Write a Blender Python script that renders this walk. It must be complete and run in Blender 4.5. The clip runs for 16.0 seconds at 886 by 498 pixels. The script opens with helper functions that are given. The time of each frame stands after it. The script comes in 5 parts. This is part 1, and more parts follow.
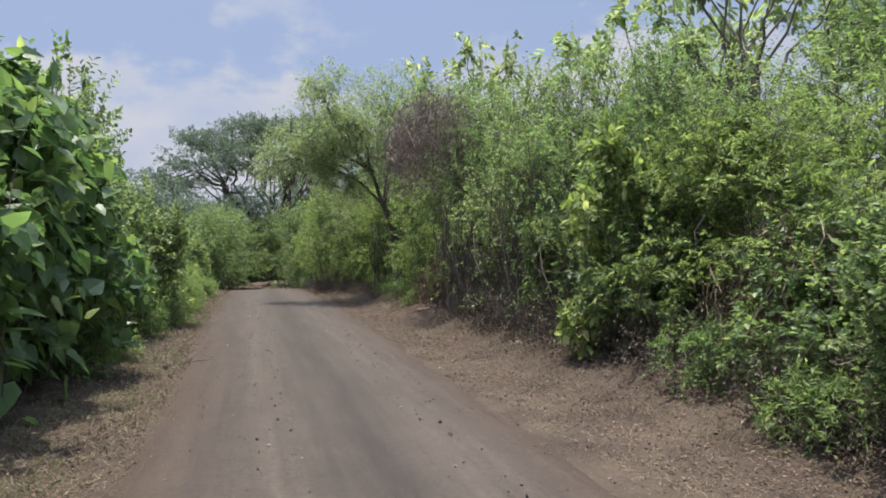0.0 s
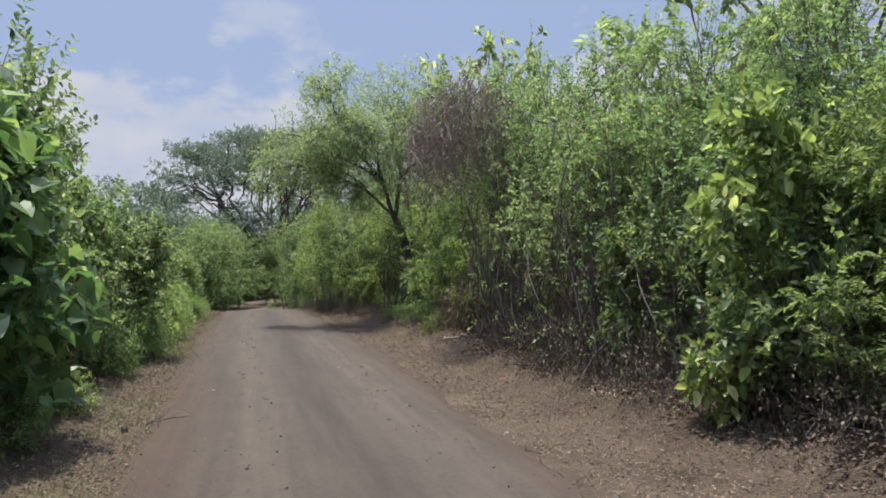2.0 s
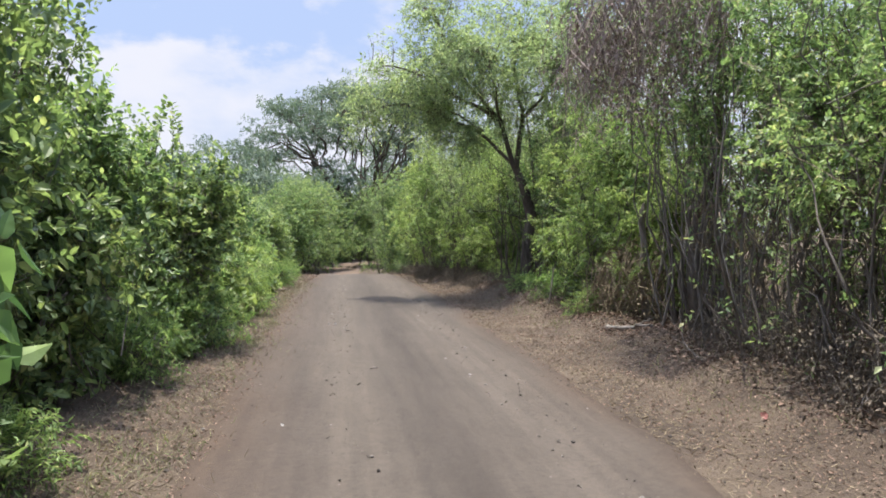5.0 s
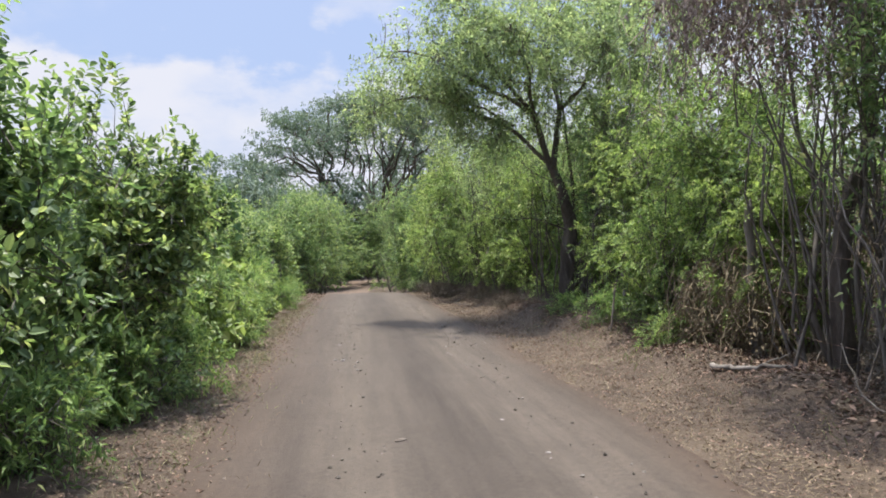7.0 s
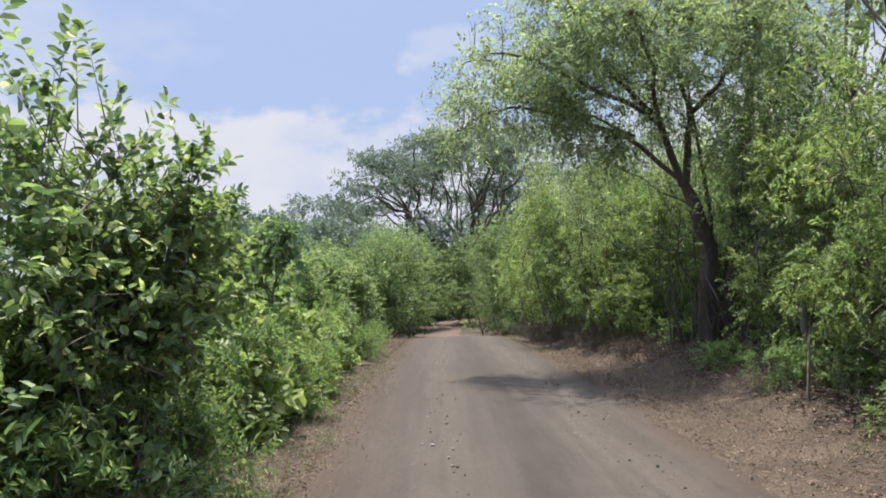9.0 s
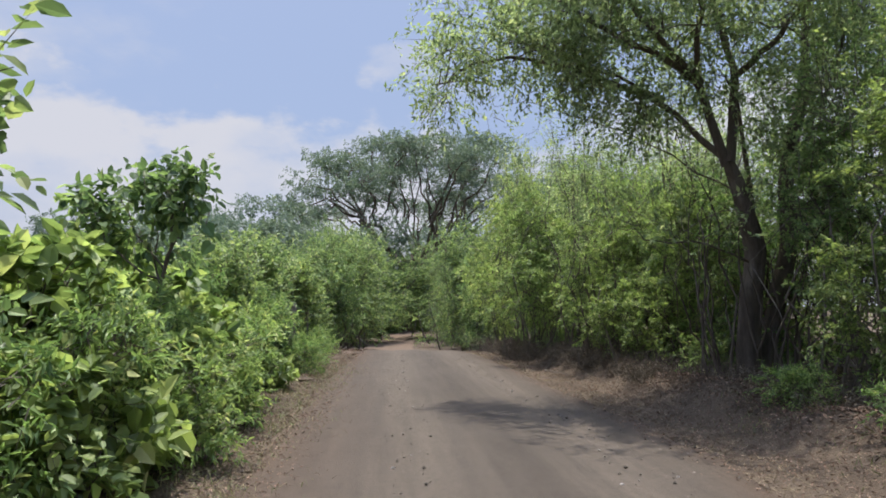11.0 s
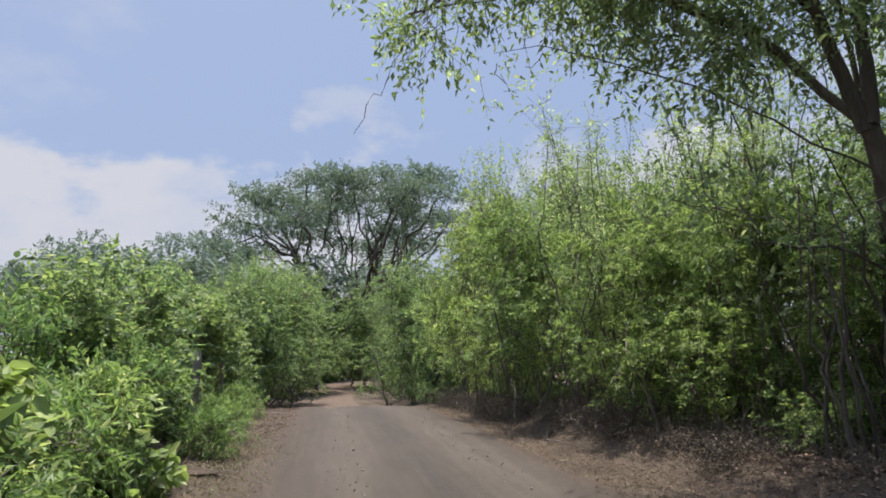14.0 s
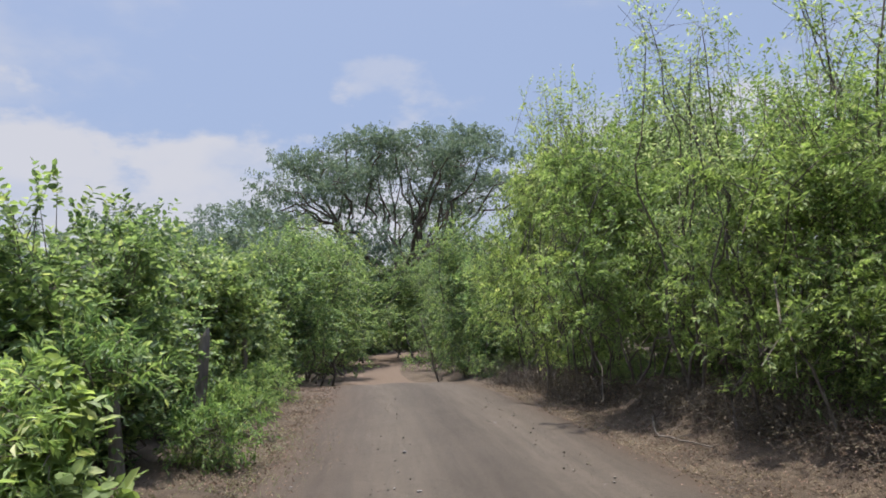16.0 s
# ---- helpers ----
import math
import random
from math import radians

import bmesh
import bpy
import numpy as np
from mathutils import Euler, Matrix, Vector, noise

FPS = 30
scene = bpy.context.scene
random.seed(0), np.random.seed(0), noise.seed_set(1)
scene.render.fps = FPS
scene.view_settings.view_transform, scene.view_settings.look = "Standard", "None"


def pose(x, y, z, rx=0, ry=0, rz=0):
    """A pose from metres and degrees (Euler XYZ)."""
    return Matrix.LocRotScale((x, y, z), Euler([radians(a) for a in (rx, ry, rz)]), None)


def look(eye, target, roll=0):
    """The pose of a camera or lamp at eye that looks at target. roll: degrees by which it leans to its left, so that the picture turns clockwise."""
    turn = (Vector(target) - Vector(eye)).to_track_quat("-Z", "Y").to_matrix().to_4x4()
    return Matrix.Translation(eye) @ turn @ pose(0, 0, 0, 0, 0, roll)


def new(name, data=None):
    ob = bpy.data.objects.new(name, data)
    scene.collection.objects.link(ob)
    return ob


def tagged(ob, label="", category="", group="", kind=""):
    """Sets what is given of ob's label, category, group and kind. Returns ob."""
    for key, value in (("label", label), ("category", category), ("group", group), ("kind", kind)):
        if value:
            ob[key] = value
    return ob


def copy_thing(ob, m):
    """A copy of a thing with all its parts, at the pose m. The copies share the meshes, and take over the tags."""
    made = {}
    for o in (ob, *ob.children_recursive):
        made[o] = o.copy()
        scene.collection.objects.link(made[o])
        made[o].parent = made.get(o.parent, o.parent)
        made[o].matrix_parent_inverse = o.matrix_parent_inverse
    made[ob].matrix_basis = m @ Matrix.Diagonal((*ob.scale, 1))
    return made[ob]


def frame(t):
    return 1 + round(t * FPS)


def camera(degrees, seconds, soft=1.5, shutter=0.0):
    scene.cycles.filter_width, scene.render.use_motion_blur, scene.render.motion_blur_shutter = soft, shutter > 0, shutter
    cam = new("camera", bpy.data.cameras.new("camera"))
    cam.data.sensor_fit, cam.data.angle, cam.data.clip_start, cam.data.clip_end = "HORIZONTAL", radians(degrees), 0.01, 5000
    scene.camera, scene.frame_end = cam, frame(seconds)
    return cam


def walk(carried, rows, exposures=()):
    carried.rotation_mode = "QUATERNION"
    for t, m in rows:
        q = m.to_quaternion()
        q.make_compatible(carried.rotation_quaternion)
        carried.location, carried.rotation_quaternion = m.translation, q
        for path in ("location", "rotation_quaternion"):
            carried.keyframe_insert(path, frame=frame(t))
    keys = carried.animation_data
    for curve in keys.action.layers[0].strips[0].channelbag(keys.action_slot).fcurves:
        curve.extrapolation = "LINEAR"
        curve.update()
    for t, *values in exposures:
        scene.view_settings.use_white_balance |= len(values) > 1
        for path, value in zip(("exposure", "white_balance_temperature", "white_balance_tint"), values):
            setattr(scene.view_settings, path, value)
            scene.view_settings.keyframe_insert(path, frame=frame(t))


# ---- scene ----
cam = camera(65.0, 16.0, 1.75)
PATH = [
    (0, (0.193, -0.524, 1.411), (0.725, 1.403, 1.438), -0.9),
    (0.5, (0.187, 0.109, 1.438), (0.713, 2.038, 1.472), -1.4),
    (1, (0.225, 0.759, 1.465), (0.749, 2.689, 1.524), -1.0),
    (1.5, (0.211, 1.396, 1.462), (0.738, 3.323, 1.542), -0.9),
    (2, (0.218, 2.074, 1.451), (0.76, 3.997, 1.529), -0.8),
    (2.5, (0.162, 2.723, 1.458), (0.628, 4.667, 1.524), -1.4),
    (3, (0.195, 3.361, 1.457), (0.57, 5.325, 1.477), -1.8),
    (3.5, (0.222, 4.022, 1.456), (0.51, 6.001, 1.452), -1.9),
    (4, (0.252, 4.704, 1.455), (0.531, 6.684, 1.422), -0.5),
    (4.2, (0.258, 4.968, 1.475), (0.534, 6.949, 1.445), -0.1),
    (6.3, (0.252, 7.653, 1.392), (0.559, 9.629, 1.363), -0.6),
    (6.5, (0.238, 7.917, 1.371), (0.534, 9.895, 1.339), -0.6),
    (7, (0.246, 8.552, 1.409), (0.513, 10.534, 1.428), -0.8),
    (7.5, (0.25, 9.196, 1.409), (0.398, 11.189, 1.488), -0.7),
    (8, (0.255, 9.837, 1.435), (0.362, 11.832, 1.53), -0.7),
    (8.5, (0.277, 10.463, 1.462), (0.317, 12.459, 1.567), -1.4),
    (9, (0.25, 11.094, 1.478), (0.268, 13.089, 1.611), -1.9),
    (9.2, (0.245, 11.389, 1.511), (0.275, 13.382, 1.676), -1.9),
    (11.3, (-0.002, 14.485, 1.225), (0.158, 16.471, 1.401), 0.6),
    (11.5, (0.008, 14.728, 1.261), (0.166, 16.715, 1.431), 0.6),
    (12, (-0.007, 15.353, 1.284), (0.145, 17.34, 1.456), 1.2),
    (12.5, (-0.003, 16.005, 1.324), (0.145, 17.986, 1.556), 1.5),
    (13, (-0.05, 16.646, 1.327), (0.198, 18.609, 1.618), 1.1),
    (13.5, (-0.056, 17.288, 1.334), (0.279, 19.232, 1.659), 0.9),
    (14, (-0.116, 17.914, 1.331), (0.222, 19.863, 1.629), -0.6),
    (14.5, (-0.106, 18.546, 1.355), (0.216, 20.499, 1.637), -1.5),
    (15, (-0.11, 19.16, 1.362), (0.19, 21.121, 1.622), -1.8),
    (15.5, (-0.052, 19.788, 1.366), (0.188, 21.76, 1.598), -1.8),
    (16, (-0.024, 20.409, 1.37), (0.192, 22.386, 1.582), -1.5),
]
walk(cam, [(t, look(eye, target, roll)) for t, eye, target, roll in PATH],
     exposures=[(0, 0.46), (1, 0.46), (2, 0.46), (3, 0.68), (3.6, 0.86), (4.2, 0.92), (6.3, 0.94), (7, 0.86), (8, 0.74), (9.2, 0.73), (11.3, 0.54), (16, 0.5)])

# ---- world, sun, exposure ----
SUN_TILT, SUN_AZ = 14.0, 342.0   # degrees from the zenith, compass bearing seen from above (0 = +y, clockwise)
sun_way = Vector((math.sin(radians(SUN_AZ)) * math.sin(radians(SUN_TILT)),
                  math.cos(radians(SUN_AZ)) * math.sin(radians(SUN_TILT)),
                  math.cos(radians(SUN_TILT))))
sun = new("sun", bpy.data.lights.new("sun", "SUN"))
sun.data.energy, sun.data.angle, sun.data.color = 5.0, radians(0.6), (1.0, 0.95, 0.86)
sun.matrix_world = look(sun_way * 60, (0, 0, 0))

world = bpy.data.worlds.new("sky")
scene.world = world
world.use_nodes = True
wn, wl = world.node_tree.nodes, world.node_tree.links
wn.clear()
sky = wn.new("ShaderNodeTexSky")
sky.sky_type, sky.sun_disc = "NISHITA", False
sky.sun_elevation, sky.sun_rotation = radians(90 - SUN_TILT), radians(SUN_AZ)
sky.air_density, sky.dust_density, sky.ozone_density = 1.0, 4.0, 1.0
SKY_STRENGTH = 0.11
coord = wn.new("ShaderNodeTexCoord")
stretch = wn.new("ShaderNodeMapping")
stretch.inputs["Scale"].default_value = (1.0, 1.0, 1.9)
stretch.inputs["Location"].default_value = (0.35, 0.1, 0.22)
wl.new(coord.outputs["Generated"], stretch.inputs["Vector"])
part_z = wn.new("ShaderNodeSeparateXYZ")
wl.new(coord.outputs["Generated"], part_z.inputs["Vector"])


def sky_math(op, a, b):
    """One sum on the sky's own numbers."""
    m = wn.new("ShaderNodeMath")
    m.operation = op
    for sock, v in ((m.inputs[0], a), (m.inputs[1], b)):
        if isinstance(v, (int, float)):
            sock.default_value = v
        else:
            wl.new(v, sock)
    return m.outputs[0]


def sky_noise(scale, detail, rough):
    n = wn.new("ShaderNodeTexNoise")
    n.inputs["Scale"].default_value, n.inputs["Detail"].default_value, n.inputs["Roughness"].default_value = scale, detail, rough
    wl.new(stretch.outputs["Vector"], n.inputs["Vector"])
    return n.outputs["Fac"]


def sky_step(value, lo, hi, a=0.0, b=1.0):
    r = wn.new("ShaderNodeMapRange")
    r.interpolation_type = "SMOOTHSTEP"
    for sock, v in (("From Min", lo), ("From Max", hi), ("To Min", a), ("To Max", b)):
        r.inputs[sock].default_value = v
    wl.new(value, r.inputs["Value"])
    return r.outputs["Result"]


# a bank of fair-weather cumulus stands up to about 17 degrees, with heaped tops and paler gaps in it
heaps = sky_math("MULTIPLY", sky_math("SUBTRACT", sky_noise(5.2, 9.0, 0.56), 0.5), 1.35)
rise = sky_math("MULTIPLY", sky_math("SUBTRACT", 0.285, part_z.outputs["Z"]), 2.6)
bank = sky_step(sky_math("ADD", heaps, rise), -0.03, 0.15)
gaps = sky_step(sky_noise(4.6, 6.0, 0.52), 0.36, 0.6, 0.42, 1.0)
# thin stray puffs higher up
stray = sky_math("MULTIPLY", sky_step(sky_noise(3.4, 8.0, 0.55), 0.5, 0.74), 0.6)
thin = wn.new("ShaderNodeMath")
thin.operation = "MAXIMUM"
wl.new(sky_math("MULTIPLY", bank, gaps), thin.inputs[0])
wl.new(stray, thin.inputs[1])
haze = wn.new("ShaderNodeMix")
haze.data_type = "RGBA"
haze.inputs["Factor"].default_value = 0.72
haze.inputs["B"].default_value = (2.3, 2.95, 4.6, 1)
wl.new(sky.outputs["Color"], haze.inputs["A"])
cloudy = wn.new("ShaderNodeMix")
cloudy.data_type = "RGBA"
cloudy.inputs["B"].default_value = (4.15, 4.24, 4.75, 1)
wl.new(thin.outputs[0], cloudy.inputs["Factor"])
wl.new(haze.outputs["Result"], cloudy.inputs["A"])
# added fill: the unseen sky overhead is multiplied up to lighten the foliage
zenith_fill = wn.new("ShaderNodeMapRange")
zenith_fill.interpolation_type = "SMOOTHSTEP"
zenith_fill.inputs["From Min"].default_value, zenith_fill.inputs["From Max"].default_value = 0.5, 1.0
zenith_fill.inputs["To Min"].default_value, zenith_fill.inputs["To Max"].default_value = 1.0, 4.6
wl.new(part_z.outputs["Z"], zenith_fill.inputs["Value"])
lifted_sky = wn.new("ShaderNodeVectorMath")
lifted_sky.operation = "SCALE"
wl.new(cloudy.outputs["Result"], lifted_sky.inputs[0])
wl.new(zenith_fill.outputs["Result"], lifted_sky.inputs["Scale"])
back = wn.new("ShaderNodeBackground")
back.inputs["Strength"].default_value = SKY_STRENGTH
wl.new(lifted_sky.outputs["Vector"], back.inputs["Color"])
wout = wn.new("ShaderNodeOutputWorld")
wl.new(back.outputs["Background"], wout.inputs["Surface"])


# ---- materials ----
def ramp(nodes, stops):
    r = nodes.new("ShaderNodeValToRGB")
    e = r.color_ramp.elements
    while len(e) < len(stops):
        e.new(0.5)
    for k, (at, col) in enumerate(stops):
        e[k].position, e[k].color = at, (*col, 1)
    return r


def mix_rgb(nt, fac, a, b, blend="MIX"):
    m = nt.nodes.new("ShaderNodeMix")
    m.data_type, m.blend_type = "RGBA", blend
    for sock, v in (("Factor", fac), ("A", a), ("B", b)):
        s = m.inputs[sock] if sock == "Factor" else [i for i in m.inputs if i.name == sock and i.type == "RGBA"][0]
        if isinstance(v, (int, float)):
            s.default_value = v
        elif isinstance(v, tuple):
            s.default_value = (*v, 1)
        else:
            nt.links.new(v, s)
    return [o for o in m.outputs if o.type == "RGBA"][0]


def noise_fac(nt, scale, detail=4.0, vec=None, rough=0.6):
    n = nt.nodes.new("ShaderNodeTexNoise")
    n.inputs["Scale"].default_value, n.inputs["Detail"].default_value = scale, detail
    n.inputs["Roughness"].default_value = rough
    nt.links.new(vec, n.inputs["Vector"])
    return n.outputs["Fac"]


def fresh(name):
    m = bpy.data.materials.new(name)
    m.use_nodes = True
    nt = m.node_tree
    bsdf = nt.nodes["Principled BSDF"]
    pos = nt.nodes.new("ShaderNodeTexCoord").outputs["Object"]
    return m, nt, bsdf, pos


def leaf_material(name, dark, mid, light, odd, gloss=0.45, through_light=0.42, patch=0.6):
    """Foliage: a colour for each leaf, slow drifts of tone and painted clump light and shade, light shining through."""
    m, nt, bsdf, pos = fresh(name)
    geo = nt.nodes.new("ShaderNodeNewGeometry")
    dark, mid, light, odd = [(c[0] * 0.97, c[1], c[2] * 1.28) for c in (dark, mid, light, odd)]
    r = ramp(nt.nodes, [(0.0, dark), (0.45, mid), (0.88, light), (1.0, odd)])
    nt.links.new(geo.outputs["Random Per Island"], r.inputs["Fac"])
    drift = noise_fac(nt, 1.1, 3.0, geo.outputs["Position"])
    tone = ramp(nt.nodes, [(0.3, (0.72, 0.74, 0.7)), (0.7, (1.25, 1.2, 1.05))])
    nt.links.new(drift, tone.inputs["Fac"])
    col = mix_rgb(nt, patch, r.outputs["Color"], tone.outputs["Color"], "MULTIPLY")
    # lit and shaded clumps of leaves, put into the colour by noise
    sprig = noise_fac(nt, 4.5, 2.0, geo.outputs["Position"])
    clump_shade = ramp(nt.nodes, [(0.34, (0.74, 0.78, 0.76)), (0.66, (1.26, 1.22, 1.12))])
    nt.links.new(sprig, clump_shade.inputs["Fac"])
    col = mix_rgb(nt, 0.75, col, clump_shade.outputs["Color"], "MULTIPLY")
    info = nt.nodes.new("ShaderNodeObjectInfo")
    each = ramp(nt.nodes, [(0.0, (0.82, 0.88, 0.8)), (1.0, (1.18, 1.1, 1.0))])
    nt.links.new(info.outputs["Random"], each.inputs["Fac"])
    col = mix_rgb(nt, 0.8, col, each.outputs["Color"], "MULTIPLY")
    vein = noise_fac(nt, 60.0, 2.0, pos)
    bump = nt.nodes.new("ShaderNodeBump")
    bump.inputs["Strength"].default_value, bump.inputs["Distance"].default_value = 0.25, 0.004
    nt.links.new(vein, bump.inputs["Height"])
    nt.links.new(bump.outputs["Normal"], bsdf.inputs["Normal"])
    nt.links.new(col, bsdf.inputs["Base Color"])
    bsdf.inputs["Roughness"].default_value = gloss
    bsdf.inputs["Specular IOR Level"].default_value = 0.36
    tr = nt.nodes.new("ShaderNodeBsdfTranslucent")
    warm = mix_rgb(nt, 1.0, col, (1.12, 1.18, 0.8), "MULTIPLY")
    nt.links.new(warm, tr.inputs["Color"])
    mx = nt.nodes.new("ShaderNodeMixShader")
    mx.inputs["Fac"].default_value = through_light
    nt.links.new(bsdf.outputs["BSDF"], mx.inputs[1])
    nt.links.new(tr.outputs["BSDF"], mx.inputs[2])
    nt.links.new(mx.outputs["Shader"], nt.nodes["Material Output"].inputs["Surface"])
    return m


def rough_material(name, a, b, c, scale, rough=0.9, bump=0.5, fine=None, depth=0.02, grain=(1, 1, 1)):
    """Earth, bark, stone: three tones drifting at two scales, with relief."""
    m, nt, bsdf, pos = fresh(name)
    mp = nt.nodes.new("ShaderNodeMapping")
    mp.inputs["Scale"].default_value = grain
    nt.links.new(pos, mp.inputs["Vector"])
    vec = mp.outputs["Vector"]
    big = noise_fac(nt, scale, 5.0, vec)
    r = ramp(nt.nodes, [(0.3, a), (0.5, b), (0.72, c)])
    nt.links.new(big, r.inputs["Fac"])
    small = noise_fac(nt, fine or scale * 12, 6.0, vec, 0.7)
    t = ramp(nt.nodes, [(0.25, (0.6, 0.6, 0.6)), (0.75, (1.3, 1.3, 1.3))])
    nt.links.new(small, t.inputs["Fac"])
    col = mix_rgb(nt, 0.8, r.outputs["Color"], t.outputs["Color"], "MULTIPLY")
    nt.links.new(col, bsdf.inputs["Base Color"])
    bsdf.inputs["Roughness"].default_value = rough
    bsdf.inputs["Specular IOR Level"].default_value = 0.25
    bp = nt.nodes.new("ShaderNodeBump")
    bp.inputs["Strength"].default_value, bp.inputs["Distance"].default_value = bump, depth
    nt.links.new(small, bp.inputs["Height"])
    nt.links.new(bp.outputs["Normal"], bsdf.inputs["Normal"])
    return m


def road_material():
    """Packed grey-brown earth: pale polished wheel tracks, a darker gravelly crown, dusty reddish edges."""
    m, nt, bsdf, pos = fresh("road_earth")
    uv = nt.nodes.new("ShaderNodeUVMap")
    uv.uv_map = "across"
    sep = nt.nodes.new("ShaderNodeSeparateXYZ")
    nt.links.new(uv.outputs["UV"], sep.inputs["Vector"])
    wob = noise_fac(nt, 0.7, 3.0, pos)
    off = nt.nodes.new("ShaderNodeMath")
    off.operation, off.inputs[1].default_value, off.inputs[2].default_value = "MULTIPLY_ADD", 0.1, -0.05
    nt.links.new(wob, off.inputs[0])
    u = nt.nodes.new("ShaderNodeMath")
    nt.links.new(sep.outputs["X"], u.inputs[0])
    nt.links.new(off.outputs[0], u.inputs[1])
    edge, crown, track = (0.078, 0.054, 0.04), (0.062, 0.051, 0.043), (0.096, 0.079, 0.065)
    r = ramp(nt.nodes, [(0.0, edge), (0.14, (0.075, 0.058, 0.047)), (0.24, (0.074, 0.06, 0.05)), (0.34, track), (0.44, (0.08, 0.066, 0.055)), (0.56, crown),
                        (0.66, (0.08, 0.066, 0.055)), (0.76, (0.096, 0.079, 0.066)), (0.88, (0.077, 0.062, 0.051)), (1.0, edge)])
    nt.links.new(u.outputs[0], r.inputs["Fac"])
    mp = nt.nodes.new("ShaderNodeMapping")
    mp.inputs["Scale"].default_value = (1.0, 0.05, 1.0)
    nt.links.new(pos, mp.inputs["Vector"])
    streak = noise_fac(nt, 7.0, 5.0, mp.outputs["Vector"])
    ts = ramp(nt.nodes, [(0.3, (0.66, 0.66, 0.635)), (0.7, (0.98, 0.97, 0.92))])
    nt.links.new(streak, ts.inputs["Fac"])
    col = mix_rgb(nt, 0.9, r.outputs["Color"], ts.outputs["Color"], "MULTIPLY")
    blot = noise_fac(nt, 1.6, 6.0, pos)
    tb = ramp(nt.nodes, [(0.3, (0.92, 0.915, 0.91)), (0.7, (1.06, 1.06, 1.06))])
    nt.links.new(blot, tb.inputs["Fac"])
    col = mix_rgb(nt, 0.9, col, tb.outputs["Color"], "MULTIPLY")
    grit = noise_fac(nt, 90.0, 4.0, pos, 0.75)
    tg = ramp(nt.nodes, [(0.3, (0.75, 0.75, 0.75)), (0.62, (1.05, 1.05, 1.05)), (0.75, (1.45, 1.42, 1.38))])
    nt.links.new(grit, tg.inputs["Fac"])
    col = mix_rgb(nt, 0.8, col, tg.outputs["Color"], "MULTIPLY")
    pits = noise_fac(nt, 22.0, 5.0, pos, 0.7)
    tp = ramp(nt.nodes, [(0.3, (0.7, 0.7, 0.7)), (0.5, (1.0, 1.0, 1.0)), (0.72, (1.22, 1.2, 1.17))])
    nt.links.new(pits, tp.inputs["Fac"])
    col = mix_rgb(nt, 0.6, col, tp.outputs["Color"], "MULTIPLY")
    # past the rise the track runs over loose reddish sand
    at = nt.nodes.new("ShaderNodeSeparateXYZ")
    nt.links.new(pos, at.inputs["Vector"])
    sandy = nt.nodes.new("ShaderNodeMapRange")
    sandy.inputs["From Min"].default_value, sandy.inputs["From Max"].default_value = 38.5, 43.0
    nt.links.new(at.outputs["Y"], sandy.inputs["Value"])
    col = mix_rgb(nt, sandy.outputs["Result"], col, mix_rgb(nt, 1.0, tg.outputs["Color"], (0.112, 0.08, 0.06), "MULTIPLY"))
    nt.links.new(col, bsdf.inputs["Base Color"])
    bsdf.inputs["Roughness"].default_value = 0.92
    bsdf.inputs["Specular IOR Level"].default_value = 0.2
    bp = nt.nodes.new("ShaderNodeBump")
    bp.inputs["Strength"].default_value, bp.inputs["Distance"].default_value = 0.6, 0.012
    nt.links.new(grit, bp.inputs["Height"])
    nt.links.new(bp.outputs["Normal"], bsdf.inputs["Normal"])
    return m


def island_material(name, stops, rough=0.85):
    """Litter, straw, grit: one colour a piece."""
    m, nt, bsdf, pos = fresh(name)
    geo = nt.nodes.new("ShaderNodeNewGeometry")
    r = ramp(nt.nodes, stops)
    nt.links.new(geo.outputs["Random Per Island"], r.inputs["Fac"])
    n = noise_fac(nt, 25.0, 3.0, pos)
    t = ramp(nt.nodes, [(0.3, (0.75, 0.75, 0.75)), (0.7, (1.2, 1.2, 1.2))])
    nt.links.new(n, t.inputs["Fac"])
    nt.links.new(mix_rgb(nt, 0.8, r.outputs["Color"], t.outputs["Color"], "MULTIPLY"), bsdf.inputs["Base Color"])
    bsdf.inputs["Roughness"].default_value = rough
    bsdf.inputs["Specular IOR Level"].default_value = 0.25
    return m


M_BROAD = leaf_material("leaf_broad", (0.072, 0.113, 0.053), (0.158, 0.226, 0.089), (0.266, 0.341, 0.132), (0.379, 0.413, 0.173), 0.45, 0.53)
M_HEART = leaf_material("leaf_heart", (0.067, 0.119, 0.048), (0.119, 0.195, 0.073), (0.209, 0.309, 0.106), (0.351, 0.427, 0.151), 0.42, 0.5)
M_SMALL = leaf_material("leaf_small", (0.090, 0.146, 0.052), (0.183, 0.267, 0.091), (0.301, 0.397, 0.138), (0.385, 0.403, 0.165), 0.5, 0.5)
M_OLIVE = leaf_material("leaf_olive", (0.113, 0.176, 0.074), (0.203, 0.290, 0.117), (0.316, 0.412, 0.169), (0.442, 0.432, 0.229), 0.55, 0.5)
M_LIME = leaf_material("leaf_lime", (0.107, 0.150, 0.055), (0.208, 0.280, 0.091), (0.339, 0.416, 0.138), (0.453, 0.481, 0.220), 0.55, 0.5)
M_PALE = leaf_material("leaf_pale", (0.146, 0.196, 0.102), (0.258, 0.314, 0.161), (0.373, 0.428, 0.226), (0.479, 0.487, 0.269), 0.5, 0.6)
# distant crowns: the pale blue-grey of the air's haze is put into the leaf colour
M_FAR_HAZED = leaf_material("leaf_far_hazed", (0.095, 0.135, 0.101), (0.135, 0.186, 0.135), (0.173, 0.227, 0.157), (0.209, 0.250, 0.165), 0.6, 0.28)
